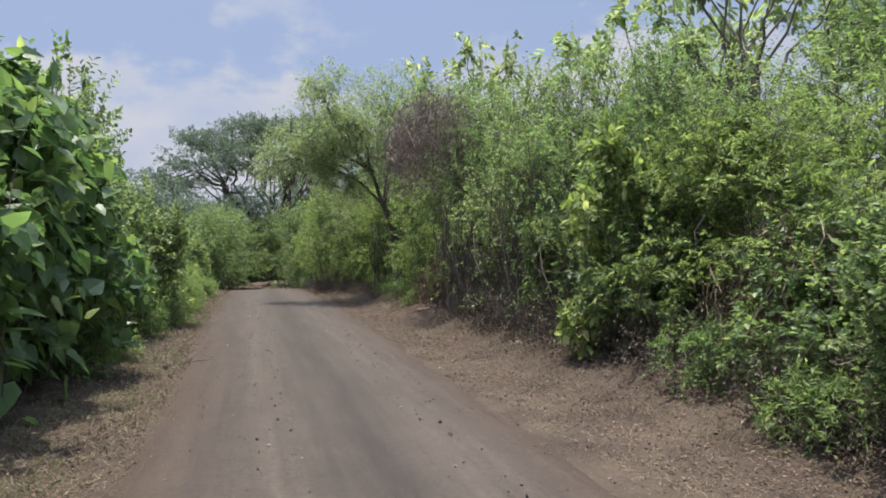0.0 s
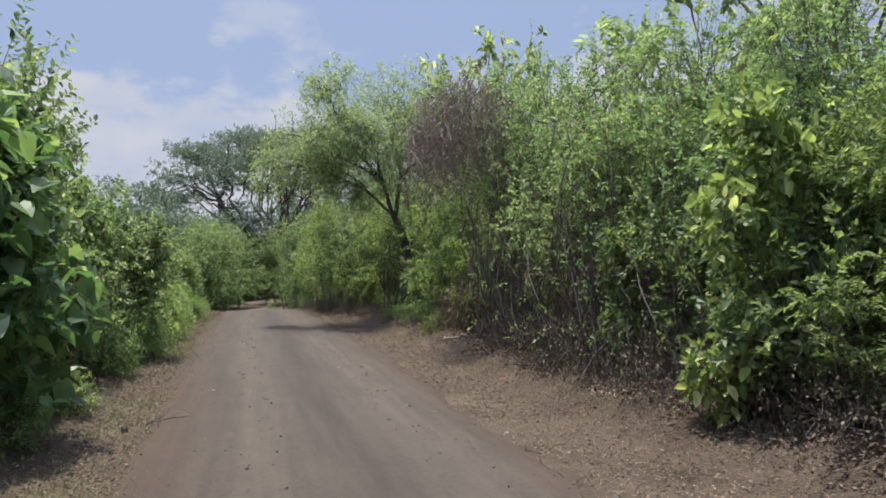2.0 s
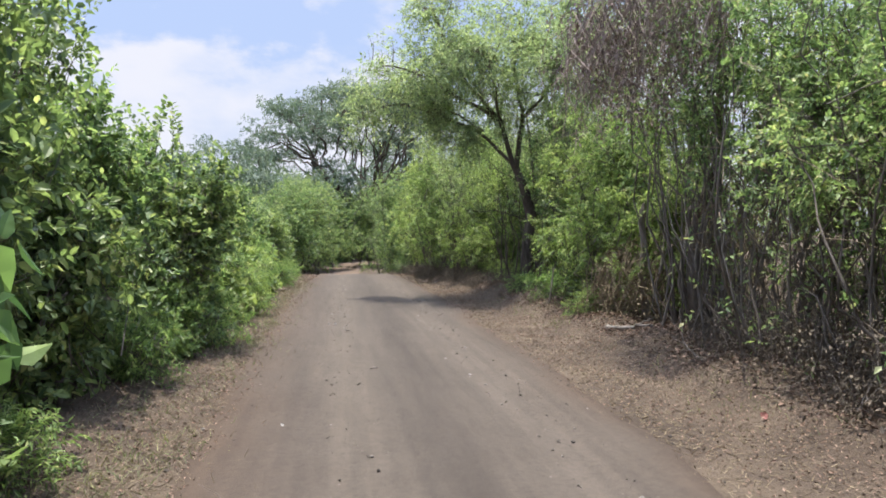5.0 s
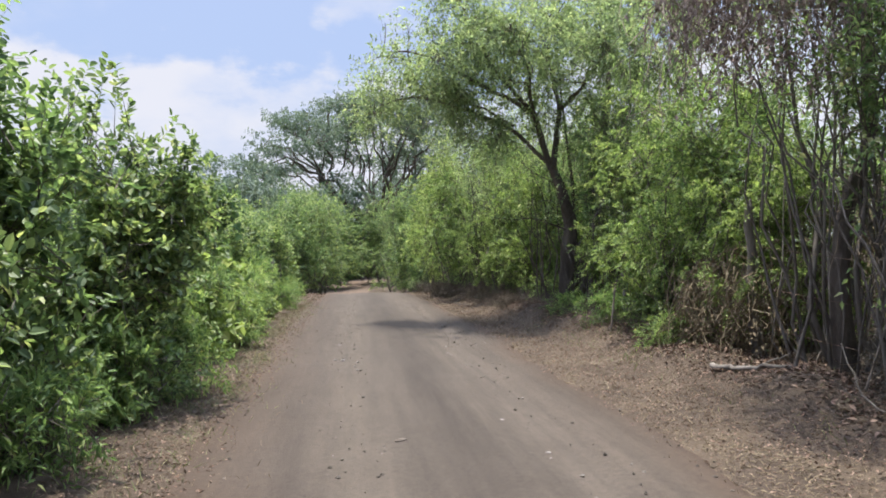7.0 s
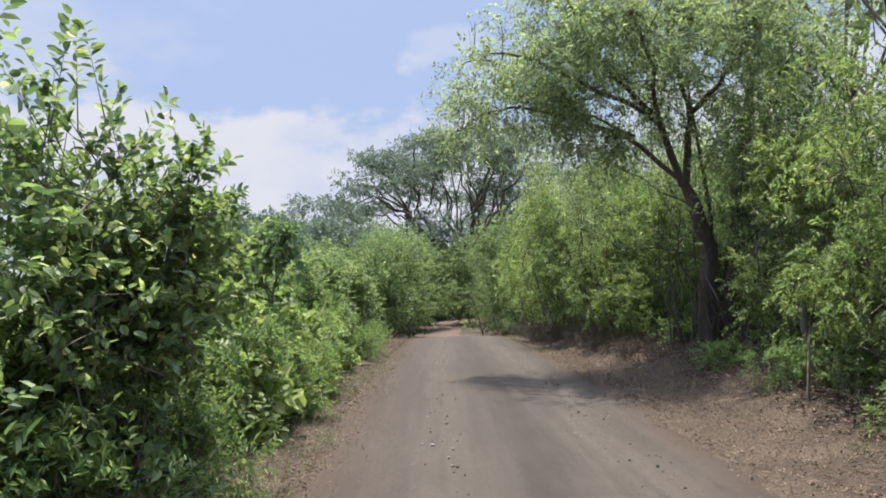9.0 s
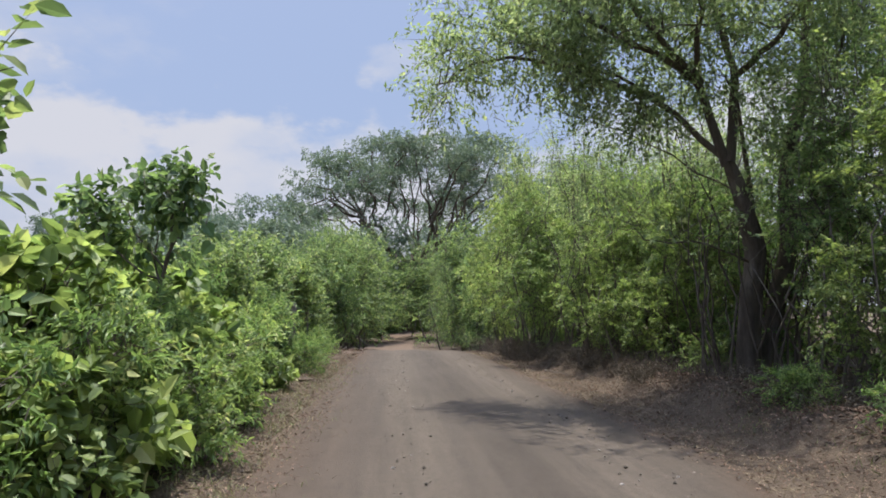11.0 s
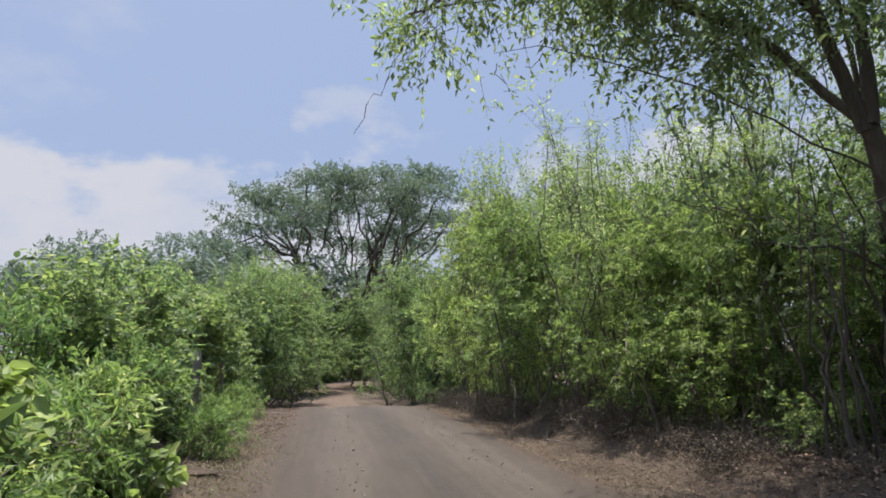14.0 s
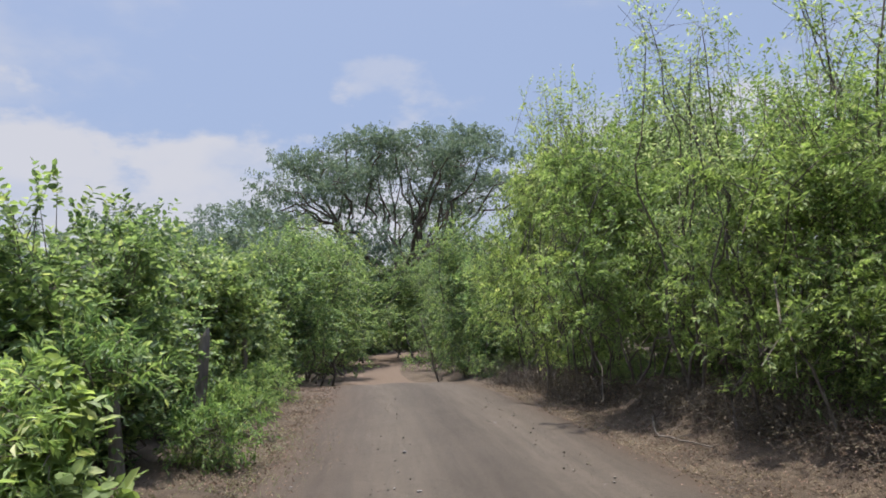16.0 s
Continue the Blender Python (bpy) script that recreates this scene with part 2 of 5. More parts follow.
M_DEAD = island_material("dead_vine", [(0.0, (0.12, 0.094, 0.08)), (0.5, (0.215, 0.165, 0.143)), (1.0, (0.32, 0.25, 0.215))])
M_DRY = island_material("dry_twig", [(0.0, (0.1, 0.075, 0.05)), (0.5, (0.18, 0.14, 0.095)), (1.0, (0.27, 0.215, 0.15))])
M_BARK = rough_material("bark", (0.06, 0.048, 0.039), (0.108, 0.088, 0.071), (0.17, 0.145, 0.122), 5.0, 0.9, 0.9, 30.0, 0.02, (1, 1, 0.25))
M_TWIG = rough_material("twig_bark", (0.065, 0.054, 0.044), (0.12, 0.1, 0.082), (0.19, 0.162, 0.135), 6.0, 0.85, 0.4, 40.0, 0.004)
M_POST = rough_material("weathered_post", (0.09, 0.076, 0.064), (0.155, 0.135, 0.115), (0.24, 0.215, 0.185), 4.0, 0.9, 0.8, 45.0, 0.01, (1, 1, 0.15))
M_WIRE = rough_material("rusty_wire", (0.1, 0.055, 0.035), (0.17, 0.1, 0.07), (0.2, 0.16, 0.14), 8.0, 0.6, 0.2)
M_STONE = rough_material("stone", (0.14, 0.125, 0.115), (0.21, 0.19, 0.175), (0.3, 0.275, 0.25), 5.0, 0.85, 0.6, 40.0, 0.008)
M_GRIT = island_material("grit", [(0.0, (0.034, 0.028, 0.023)), (0.5, (0.07, 0.058, 0.047)), (0.85, (0.115, 0.098, 0.082)), (1.0, (0.19, 0.17, 0.148))])
M_LITTER = island_material("leaf_litter", [(0.0, (0.066, 0.047, 0.034)), (0.4, (0.132, 0.088, 0.063)), (0.75, (0.2, 0.132, 0.096)), (1.0, (0.27, 0.195, 0.148))])
M_WITHER = island_material("withered_leaf", [(0.0, (0.047, 0.039, 0.027)), (0.5, (0.101, 0.081, 0.056)), (0.9, (0.169, 0.135, 0.098)), (1.0, (0.270, 0.221, 0.163))])
M_STRAW = island_material("straw", [(0.0, (0.085, 0.065, 0.039)), (0.5, (0.15, 0.118, 0.073)), (1.0, (0.25, 0.2, 0.128))])
M_GRASS = leaf_material("grass_green", (0.07, 0.09, 0.035), (0.12, 0.145, 0.055), (0.19, 0.2, 0.08), (0.27, 0.245, 0.13), 0.6, 0.3)
M_ROAD = road_material()
M_GROUND = rough_material("dry_ground", (0.05, 0.036, 0.026), (0.079, 0.058, 0.042), (0.116, 0.088, 0.062), 1.3, 0.95, 0.9, 38.0, 0.03)


# ---- geometry helpers ----
def rnd(seed):
    return np.random.default_rng(seed)


class Geo:
    """Collects triangles and quads as arrays and makes one mesh of them."""

    def __init__(self):
        self.v, self.f, self.n = [], [], 0

    def add(self, v, f):
        v, f = np.asarray(v, float), np.asarray(f, np.int64)
        if len(v):
            self.v.append(v)
            self.f.append(f + self.n)
            self.n += len(v)
        return self

    def mesh(self, name, smooth=False):
        me = bpy.data.meshes.new(name)
        v = np.concatenate(self.v)
        me.vertices.add(len(v))
        me.vertices.foreach_set("co", v.ravel())
        loops = np.concatenate([f.ravel() for f in self.f])
        sizes = np.concatenate([np.full(len(f), f.shape[1]) for f in self.f])
        me.loops.add(len(loops))
        me.loops.foreach_set("vertex_index", loops)
        me.polygons.add(len(sizes))
        me.polygons.foreach_set("loop_start", np.r_[0, np.cumsum(sizes)[:-1]])
        me.polygons.foreach_set("use_smooth", np.full(len(sizes), smooth))
        me.update(calc_edges=True)
        me.validate()
        return me


def unit(a):
    return a / np.maximum(np.linalg.norm(a, axis=-1, keepdims=True), 1e-9)


def part(name, geo, material, parent, label="", smooth=False):
    """One mesh object under a thing."""
    me = geo if isinstance(geo, bpy.types.Mesh) else geo.mesh(name, smooth)
    if not me.materials:
        me.materials.append(material)
    ob = new(name, me)
    ob.parent = parent
    if label:
        ob["label"] = label
    return ob


def solo(name, geo, material, label, category, kind="", smooth=False, group=""):
    me = geo.mesh(name, smooth)
    me.materials.append(material)
    return tagged(new(name, me), label, category, group, kind)


def tube(geo, pts, radii, sides=6):
    """A tapered tube along a bent line, closed at both ends."""
    pts, radii = np.asarray(pts, float), np.asarray(radii, float)
    along = unit(np.gradient(pts, axis=0))
    ref = np.where(np.abs(along[:, 2:3]) < 0.9, [[0, 0, 1.0]], [[1.0, 0, 0]])
    a = unit(np.cross(along, ref))
    b = np.cross(along, a)
    ang = np.linspace(0, 2 * np.pi, sides, endpoint=False)
    ring = np.cos(ang)[None, :, None] * a[:, None] + np.sin(ang)[None, :, None] * b[:, None]
    v = (pts[:, None] + ring * radii[:, None, None]).reshape(-1, 3)
    k, n = len(pts), sides
    i = np.arange(n)
    f = np.concatenate([np.stack([r * n + i, r * n + (i + 1) % n, (r + 1) * n + (i + 1) % n, (r + 1) * n + i], 1) for r in range(k - 1)])
    geo.add(v, f)
    cap = np.concatenate([v[:n].mean(0, keepdims=True), v[:n], v[-n:].mean(0, keepdims=True), v[-n:]])
    geo.add(cap, np.concatenate([np.stack([0 * i, 1 + (i + 1) % n, 1 + i], 1), np.stack([0 * i + n + 1, n + 2 + i, n + 2 + (i + 1) % n], 1)]))
    return geo


def bent(p, q, rng, n=6, wander=0.08):
    """A line from p to q with a natural wander and a slight sag outwards."""
    p, q = np.asarray(p, float), np.asarray(q, float)
    t = np.linspace(0, 1, n)[:, None]
    size = np.linalg.norm(q - p)
    jig = np.cumsum(rng.normal(0, wander * size / n, (n, 3)), 0)
    jig -= t * jig[-1]
    return p + t * (q - p) + jig * 1.6


def trunk(pts, radii, seed, sides=16, rings=30):
    """A trunk with flutes, knots and a flared foot."""
    pts, radii = np.asarray(pts, float), np.asarray(radii, float)
    t = np.linspace(0, len(pts) - 1, rings)
    p = np.stack([np.interp(t, np.arange(len(pts)), pts[:, c]) for c in range(3)], 1)
    p = np.concatenate([p[:1], (p[:-2] + 2 * p[1:-1] + p[2:]) / 4, p[-1:]])
    r = np.interp(t, np.arange(len(radii)), radii)
    g = tube(Geo(), p, r, sides)
    ph = rnd(seed).uniform(0, 6.28, 6)
    ang = np.linspace(0, 2 * np.pi, sides, endpoint=False)[None]
    z = t[:, None] / t[-1]
    k = 1 + 0.1 * np.sin(5 * ang + ph[0] + 4 * z) + 0.07 * np.sin(3 * ang + ph[1] - 9 * z) + 0.06 * np.sin(9 * ang + 21 * z + ph[2]) + 0.3 * np.exp(-z * 14) * (1 + 0.6 * np.sin(4 * ang + ph[3]))
    v = g.v[0].reshape(rings, sides, 3)
    g.v[0] = (p[:, None] + (v - p[:, None]) * k[..., None]).reshape(-1, 3)
    for c, ring in ((0, 0), (sides + 1, -1)):
        g.v[1][c + 1:c + 1 + sides] = g.v[0].reshape(rings, sides, 3)[ring]
    return g


OVAL = (np.array([(0, 0, 0), (0.42, 0.5, 0.1), (1, 0, -0.06), (0.42, -0.5, 0.1)]), np.array([(0, 2, 1), (0, 3, 2)]))
HEART = (np.array([(0, 0, 0), (-0.12, 0.26, 0.06), (0.22, 0.5, 0.1), (0.62, 0.32, 0.03), (1.05, 0, -0.14), (0.62, -0.32, 0.03), (0.22, -0.5, 0.1), (-0.12, -0.26, 0.06), (0.5, 0, -0.05)]),
         np.array([(0, 2, 1), (0, 8, 2), (2, 8, 3), (3, 8, 4), (4, 8, 5), (5, 8, 6), (6, 8, 0), (6, 0, 7)]))
ROUND = (np.array([(0, 0, 0), (0.28, 0.45, 0.09), (0.72, 0.36, 0.05), (1, 0, -0.1), (0.72, -0.36, 0.05), (0.28, -0.45, 0.09)]),
         np.array([(0, 3, 1), (1, 3, 2), (0, 5, 3), (5, 4, 3)]))


def leaves(geo, shape, base, axis, normal, length, width):
    """Adds one leaf blade a row: base point, the way it points, the way it faces."""
    tmpl, tri = shape
    axis = unit(axis)
    side = unit(np.cross(axis, normal))
    up = np.cross(side, axis)
    L, W = length[:, None, None], width[:, None, None]
    v = base[:, None] + tmpl[None, :, 0:1] * L * axis[:, None] + tmpl[None, :, 1:2] * W * side[:, None] + tmpl[None, :, 2:3] * L * up[:, None]
    k = tmpl.shape[0]
    f = (np.arange(len(base)) * k)[:, None, None] + tri[None]
    geo.add(v.reshape(-1, 3), f.reshape(-1, 3))


def sprays(geo, twigs, origin, way, rng, shape, k, reach, length, width, spread=0.9, droop=0.25, twig_share=0.5, twig_r=0.004):
    """Twigs that carry k leaves each, set to both sides and a little drooping."""
    n = len(origin)
    way = unit(way)
    reach = reach * rng.uniform(0.6, 1.3, n)
    side = unit(np.cross(way, rng.normal(0, 1, (n, 3))))
    t = (np.arange(k) + 0.6) / k
    base = origin[:, None] + way[:, None] * (t[None, :, None] * reach[:, None, None])
    base[..., 2] -= droop * reach[:, None] * t[None] ** 2
    sign = np.where(np.arange(k) % 2 == 0, 1.0, -1.0)[None, :, None]
    ax = way[:, None] * rng.uniform(0.3, 1.0, (n, k, 1)) + sign * side[:, None] * spread + rng.normal(0, 0.3, (n, k, 3))
    ax[..., 2] -= droop
    nm = rng.normal(0, 0.55, (n, k, 3)) + np.array([0, 0, 0.9])
    s = rng.uniform(0.65, 1.25, (n, k))
    leaves(geo, shape, base.reshape(-1, 3), ax.reshape(-1, 3), nm.reshape(-1, 3), (length * s).ravel(), (width * s * rng.uniform(0.85, 1.15, (n, k))).ravel())
    if twigs is not None:
        pick = rng.random(n) < twig_share
        o, w, r = origin[pick] - way[pick] * reach[pick, None] * 0.7, way[pick], reach[pick]
        e = o + w * (r * 1.65)[:, None]
        e[:, 2] -= droop * r
        a = unit(np.cross(w, [0.3, 0.2, 1.0]))
        b = np.cross(w, a)
        v = np.stack([o + a * twig_r, o - a * twig_r * 0.5 + b * twig_r * 0.87, o - a * twig_r * 0.5 - b * twig_r * 0.87, e], 1)
        f = (np.arange(len(o)) * 4)[:, None, None] + np.array([(0, 1, 3), (1, 2, 3), (2, 0, 3), (0, 2, 1)])[None]
        twigs.add(v.reshape(-1, 3), f.reshape(-1, 3))


def in_blobs(rng, blobs, n, shell=0.5, floor=0.02):
    """Points in the outer shell of a union of ellipsoids, with the way outwards; holes by noise."""
    b = np.array(blobs, float)
    w = (b[:, 3] * b[:, 4] + b[:, 3] * b[:, 5] + b[:, 4] * b[:, 5])
    who = rng.choice(len(b), n, p=w / w.sum())
    d = unit(rng.normal(0, 1, (n, 3)))
    r = 1 - shell * rng.random(n) ** 1.6
    lump = 1 + 0.13 * np.sin(d[:, 0] * 5 + who * 1.7) + 0.12 * np.sin(d[:, 1] * 6 + d[:, 2] * 5 + who)
    p = b[who, :3] + d * (r * lump)[:, None] * b[who, 3:6]
    g = np.sin(3.1 * p[:, 0] + 1.9 * p[:, 2] + who) + np.sin(2.7 * p[:, 1] - 2.3 * p[:, 2] + 1.3 * who) + np.sin(5.3 * p[:, 2] + 4.1 * p[:, 0] - 3.3 * p[:, 1])
    keep = (p[:, 2] > floor) & ((g > -0.35) | (rng.random(n) < 0.22))
    out = unit(d / b[who, 3:6] + np.array([0, 0, 0.25]))
    return p[keep], out[keep]


def on_branches(geo, o, w, rng, clump, reach, droop, lift):
    """Gathers loose twig origins into arching side branches, with gaps between them."""
    nb = max(len(o) // clump, 1)
    pick = rng.permutation(len(o))[:nb]
    way = unit(w[pick] + np.array([0, 0, lift]) + rng.normal(0, 0.35, (nb, 3)))
    size = reach * rng.uniform(2.2, 4.2, nb)
    t = (np.arange(clump) + 0.4) / clump
    foot = o[pick] - way * (size * 0.65)[:, None]
    p = foot[:, None] + way[:, None] * (size[:, None] * t[None])[..., None]
    p[..., 2] -= (0.7 * droop * size)[:, None] * t[None] ** 2
    for k in range(nb):
        tube(geo, np.concatenate([foot[k:k + 1] - way[k] * size[k] * 0.25, p[k, ::3], p[k, -1:]]), np.linspace(0.007, 0.0025, len(p[k, ::3]) + 2), 3)
    aim = way[:, None] * 0.8 + rng.normal(0, 0.55, p.shape)
    p = p + rng.normal(0, 0.16 * reach, p.shape)
    return p.reshape(-1, 3), aim.reshape(-1, 3)


def shrub(name, rng, blobs, n, shape, k, reach, length, width, leaf_mat, label, category="shrub", stems=6, stem_r=0.02, shell=0.5,
          spread=0.9, droop=0.25, twig_share=0.4, crook=0.12, foot=0.35, stem_top=0.85, group="", shoots=36, clump=0, lift=0.5):
    """A shrub: bent stems from the ground, twigs, and a crown of separate leaves."""
    root = tagged(new(name), label, category, group)
    b = np.array(blobs, float)
    top = (b[:, 2] + b[:, 5]).max()
    for _ in range(stems):
        c = b[rng.integers(len(b))]
        p = np.array([*(c[:2] * 0.65 + rng.normal(0, foot * 0.4, 2)), -0.05])
        q = c[:3] + unit(rng.normal(0, 1, 3)) * c[3:6] * 0.5
        q[2] = max(q[2], 0.5 * top * stem_top)
        line = bent(p, q, rng, 7, crook * 3)
        r = stem_r * rng.uniform(0.6, 1.2)
        part("stem", tube(Geo(), line, np.linspace(r, r * 0.35, 7), 5), M_TWIG, root, smooth=True)
    o, w = in_blobs(rng, blobs, n, shell)
    crown, twigs = Geo(), Geo()
    if clump:
        loose = rng.random(len(o)) < 0.2
        po, pw = on_branches(twigs, o[~loose], w[~loose], rng, clump, reach, droop, lift)
        sprays(crown, twigs, po, pw, rng, shape, k, reach * 0.8, length, width, spread, droop, twig_share)
        sprays(crown, twigs, o[loose], w[loose] + rng.normal(0, 0.55, w[loose].shape), rng, shape, k, reach, length, width, spread, droop, twig_share)
    else:
        sprays(crown, twigs, o, w + rng.normal(0, 0.55, w.shape), rng, shape, k, reach, length, width, spread, droop, twig_share)
    # young shoots stand out beyond the mass
    high = np.argsort(-(o[:, 2] + rng.uniform(0, 1.6, len(o))))[:shoots]
    sprays(crown, twigs, o[high], w[high] * 0.6 + np.array([0, 0, 0.8]) + rng.normal(0, 0.3, (shoots, 3)), rng, shape, 14, top * 0.16, length, width, spread, droop * 0.4, 1.0, 0.006)
    tagged(part("twig_tangle", twigs, M_TWIG, root), kind="stuff")
    tagged(part("crown", crown, leaf_mat, root), kind="stuff")
    return root


def place(proto, x, y, z, turn, size=1.0, tall=None):
    return copy_thing(proto, pose(x, y, z, 0, 0, turn) @ Matrix.Diagonal((size, size, tall or size, 1)))


# ---- ground and road ----
def eased(y, ys, vs):
    """A smooth curve through a few stations."""
    y = np.asarray(y, float)
    return sum(np.interp(y + d, ys, vs) for d in (-3.0, -2.0, -1.0, 0.0, 1.0, 2.0, 3.0)) / 7


def centre(y):
    """The line of the road: nearly straight, a slight swing to the west past the rise, then a bend to the east."""
    return eased(y, [-100, 35, 45, 54, 61, 68, 76, 90, 110], [0.85, 0.85, 0.4, 0.0, 0.8, 2.8, 6.5, 15, 30])


def half_width(y):
    return np.interp(y, [-40, 4, 12, 20, 30, 37, 43, 120], [1.3, 1.32, 1.55, 1.8, 1.72, 1.45, 1.2, 1.1])


def height(x, y):
    """The lie of the land: flat road, a low dip past the rise, banks under the hedges, a hillside to the east."""
    x, y = np.asarray(x, float), np.asarray(y, float)
    c = centre(np.clip(y, -60, 110))
    s = x - c
    dip = eased(y, [-100, 36, 41, 47, 56, 66, 82, 2000], [0, 0, -0.35, -0.9, -0.85, -0.45, 0.0, 0.0])
    right = np.clip((s - 2.45) / 1.2, 0, 1)
    bank = 0.22 * right * right * (3 - 2 * right) + 0.1 * np.clip(s - 4.5, 0, 14) + 0.02 * np.clip(s - 18.5, 0, 60)
    heap = np.exp(-(((s - 3.25) / 0.42) ** 2)) * (0.5 + 0.3 * np.sin(1.3 * y + 0.7) * np.sin(0.47 * y) + 0.2 * np.sin(3.1 * y + 2.0 * x))
    bank = bank + 0.17 * heap * (1 + 0.8 * np.clip((y - 17) / 6, 0, 1)) * np.clip((y + 2) / 3, 0, 1) * np.clip((40 - y) / 5, 0, 1)
    left = np.clip((-s - 2.1) / 0.9, 0, 1)
    bank = bank + 0.1 * left
    lumps = 0.025 * np.sin(2.3 * x + 1.1 * y) * np.sin(1.7 * y - 0.6 * x) + 0.018 * np.sin(5.1 * x + 2.0) * np.sin(4.3 * y)
    off_road = np.clip((np.abs(s) - half_width(y)) / 0.5, 0, 1)
    return dip + bank + lumps * off_road


def sheet(xs, ys, fn):
    X, Y = np.meshgrid(xs, ys)
    v = np.stack([X, Y, fn(X, Y)], -1).reshape(-1, 3)
    i, j = np.meshgrid(np.arange(len(xs) - 1), np.arange(len(ys) - 1))
    a = (j * len(xs) + i).ravel()
    return Geo().add(v, np.stack([a, a + 1, a + 1 + len(xs), a + len(xs)], 1))


xs = np.unique(np.concatenate([np.linspace(-1800, -80, 12), np.linspace(-80, -6, 24), np.arange(-6, 8, 0.2), np.linspace(8, 80, 24), np.linspace(80, 1800, 12)]))
ys = np.unique(np.concatenate([np.linspace(-1800, -60, 12), np.linspace(-60, -4, 18), np.arange(-4, 46, 0.22), np.linspace(46, 130, 70), np.linspace(130, 1800, 14)]))
solo("ground", sheet(xs, ys, height), M_GROUND, "dry brown earth with leaf litter beside the track", "ground", "structure", True)


def build_road():
    rng = np.random.default_rng(3)
    ys = np.concatenate([np.linspace(-60, -6, 30), np.arange(-5.8, 48, 0.15), np.linspace(48.5, 110, 90)])
    us = np.linspace(0, 1, 41)
    jig = np.cumsum(rng.normal(0, 0.02, (2, len(ys))), 1)
    jig = jig - np.array([np.convolve(np.pad(j, 30, mode="edge"), np.ones(61) / 61, "valid") for j in jig])
    c, h = centre(ys), half_width(ys) + 0.2
    lo, hi = c - h + jig[0], c + h + jig[1]
    X = lo[:, None] + us[None] * (hi - lo)[:, None]
    Y = np.repeat(ys[:, None], len(us), 1)
    rut = -0.022 * (np.exp(-((us - 0.345) / 0.05) ** 2) + np.exp(-((us - 0.77) / 0.06) ** 2)) + 0.016 * np.exp(-((us - 0.56) / 0.12) ** 2)
    edge = np.minimum(us, 1 - us)
    Z = height(X, Y) + 0.03 + rut[None] - 0.05 * np.clip(1 - edge / 0.07, 0, 1)[None] ** 1.5 + 0.003 * np.sin(3 * X + 0.8 * Y) * np.sin(1.3 * Y)
    v = np.stack([X, Y, Z], -1).reshape(-1, 3)
    n = len(us)
    i, j = np.meshgrid(np.arange(n - 1), np.arange(len(ys) - 1))
    a = (j * n + i).ravel()
    road = solo("road", Geo().add(v, np.stack([a, a + 1, a + 1 + n, a + n], 1)), M_ROAD, "packed grey-brown dirt track with two pale wheel ruts", "road", "structure", True)
    uv = road.data.uv_layers.new(name="across")
    loop_v = np.zeros(len(road.data.loops), np.int64)
    road.data.loops.foreach_get("vertex_index", loop_v)
    flat = np.stack([np.tile(us, len(ys)), np.repeat(ys * 0.1, n)], -1)
    uv.data.foreach_set("uv", flat[loop_v].ravel())


build_road()

# ---- plant kinds ----
def blob_heap(rng, n, wide, tall, low=0.5, size=0.55, overhang=False):
    """A loose heap of ellipsoids: wide at the waist, uneven on top."""
    out = []
    for _ in range(n):
        z = rng.uniform(low, tall - size * 0.6)
        reach = wide * ((0.36 + 0.64 * z / tall) if overhang else (1.0 - 0.5 * (z / tall) ** 2))
        a = rng.uniform(0, 2 * np.pi)
        d = reach * math.sqrt(rng.random())
        s = size * rng.uniform(0.7, 1.25)
        out.append((d * math.cos(a), d * math.sin(a), z, s, s, s * rng.uniform(0.8, 1.2)))
    return out


def broad_shrub(seed, wide, tall, n=2600, shape=OVAL, size=0.12, side="west"):
    r = rnd(seed)
    return shrub("broadleaf_shrub", r, blob_heap(r, 15, wide, tall, 0.35, 0.5, True), n, shape, 7, 0.24, size, size * 0.62, M_BROAD,
                 "dense glossy green broadleaf shrub in the roadside hedge", stems=6, group="hedge shrubs " + side + " of the track", clump=6, lift=0.9, droop=0.2)


def heart_thicket(seed, wide, tall, n=1900):
    r = rnd(seed)
    return shrub("vine_thicket", r, blob_heap(r, 12, wide, tall, 0.3, 0.55), n, HEART, 4, 0.32, 0.175, 0.155, M_HEART,
                 "thicket smothered in large heart-shaped vine leaves", "vine", stems=5, droop=0.5, group="vine thickets west of the track")


def small_thicket(seed, wide, tall, n=5200, mat=None, label="tangled olive-green small-leaved roadside thicket", low=0.32, stems=12):
    r = rnd(seed)
    return shrub("thicket", r, blob_heap(r, 17, wide, tall, low, 0.6), n, OVAL, 9, 0.22, 0.066, 0.032, mat or M_SMALL, label,
                 stems=stems, stem_r=0.016, foot=0.8, crook=0.12, twig_share=0.6, group="thickets east of the track", clump=8)


def feather_bush(seed, wide, tall, n=4200):
    r = rnd(seed)
    return shrub("feathery_bush", r, blob_heap(r, 20, wide, tall, 0.5, 0.62), n, OVAL, 12, 0.26, 0.075, 0.03, M_LIME,
                 "bright yellow-green bush with fine feathery foliage", stems=14, stem_r=0.018, droop=0.45, spread=1.2, group="feathery bushes east of the track", clump=10, lift=0.8)


def low_weed(seed, wide, tall, n=900):
    r = rnd(seed)
    return shrub("weed_clump", r, blob_heap(r, 8, wide, tall, 0.15, 0.28), n, OVAL, 8, 0.17, 0.066, 0.021, M_SMALL,
                 "low clump of narrow-leaved green weeds on the verge", "weeds", stems=5, stem_r=0.007, foot=0.2, droop=0.15, group="weed clumps on the verges")


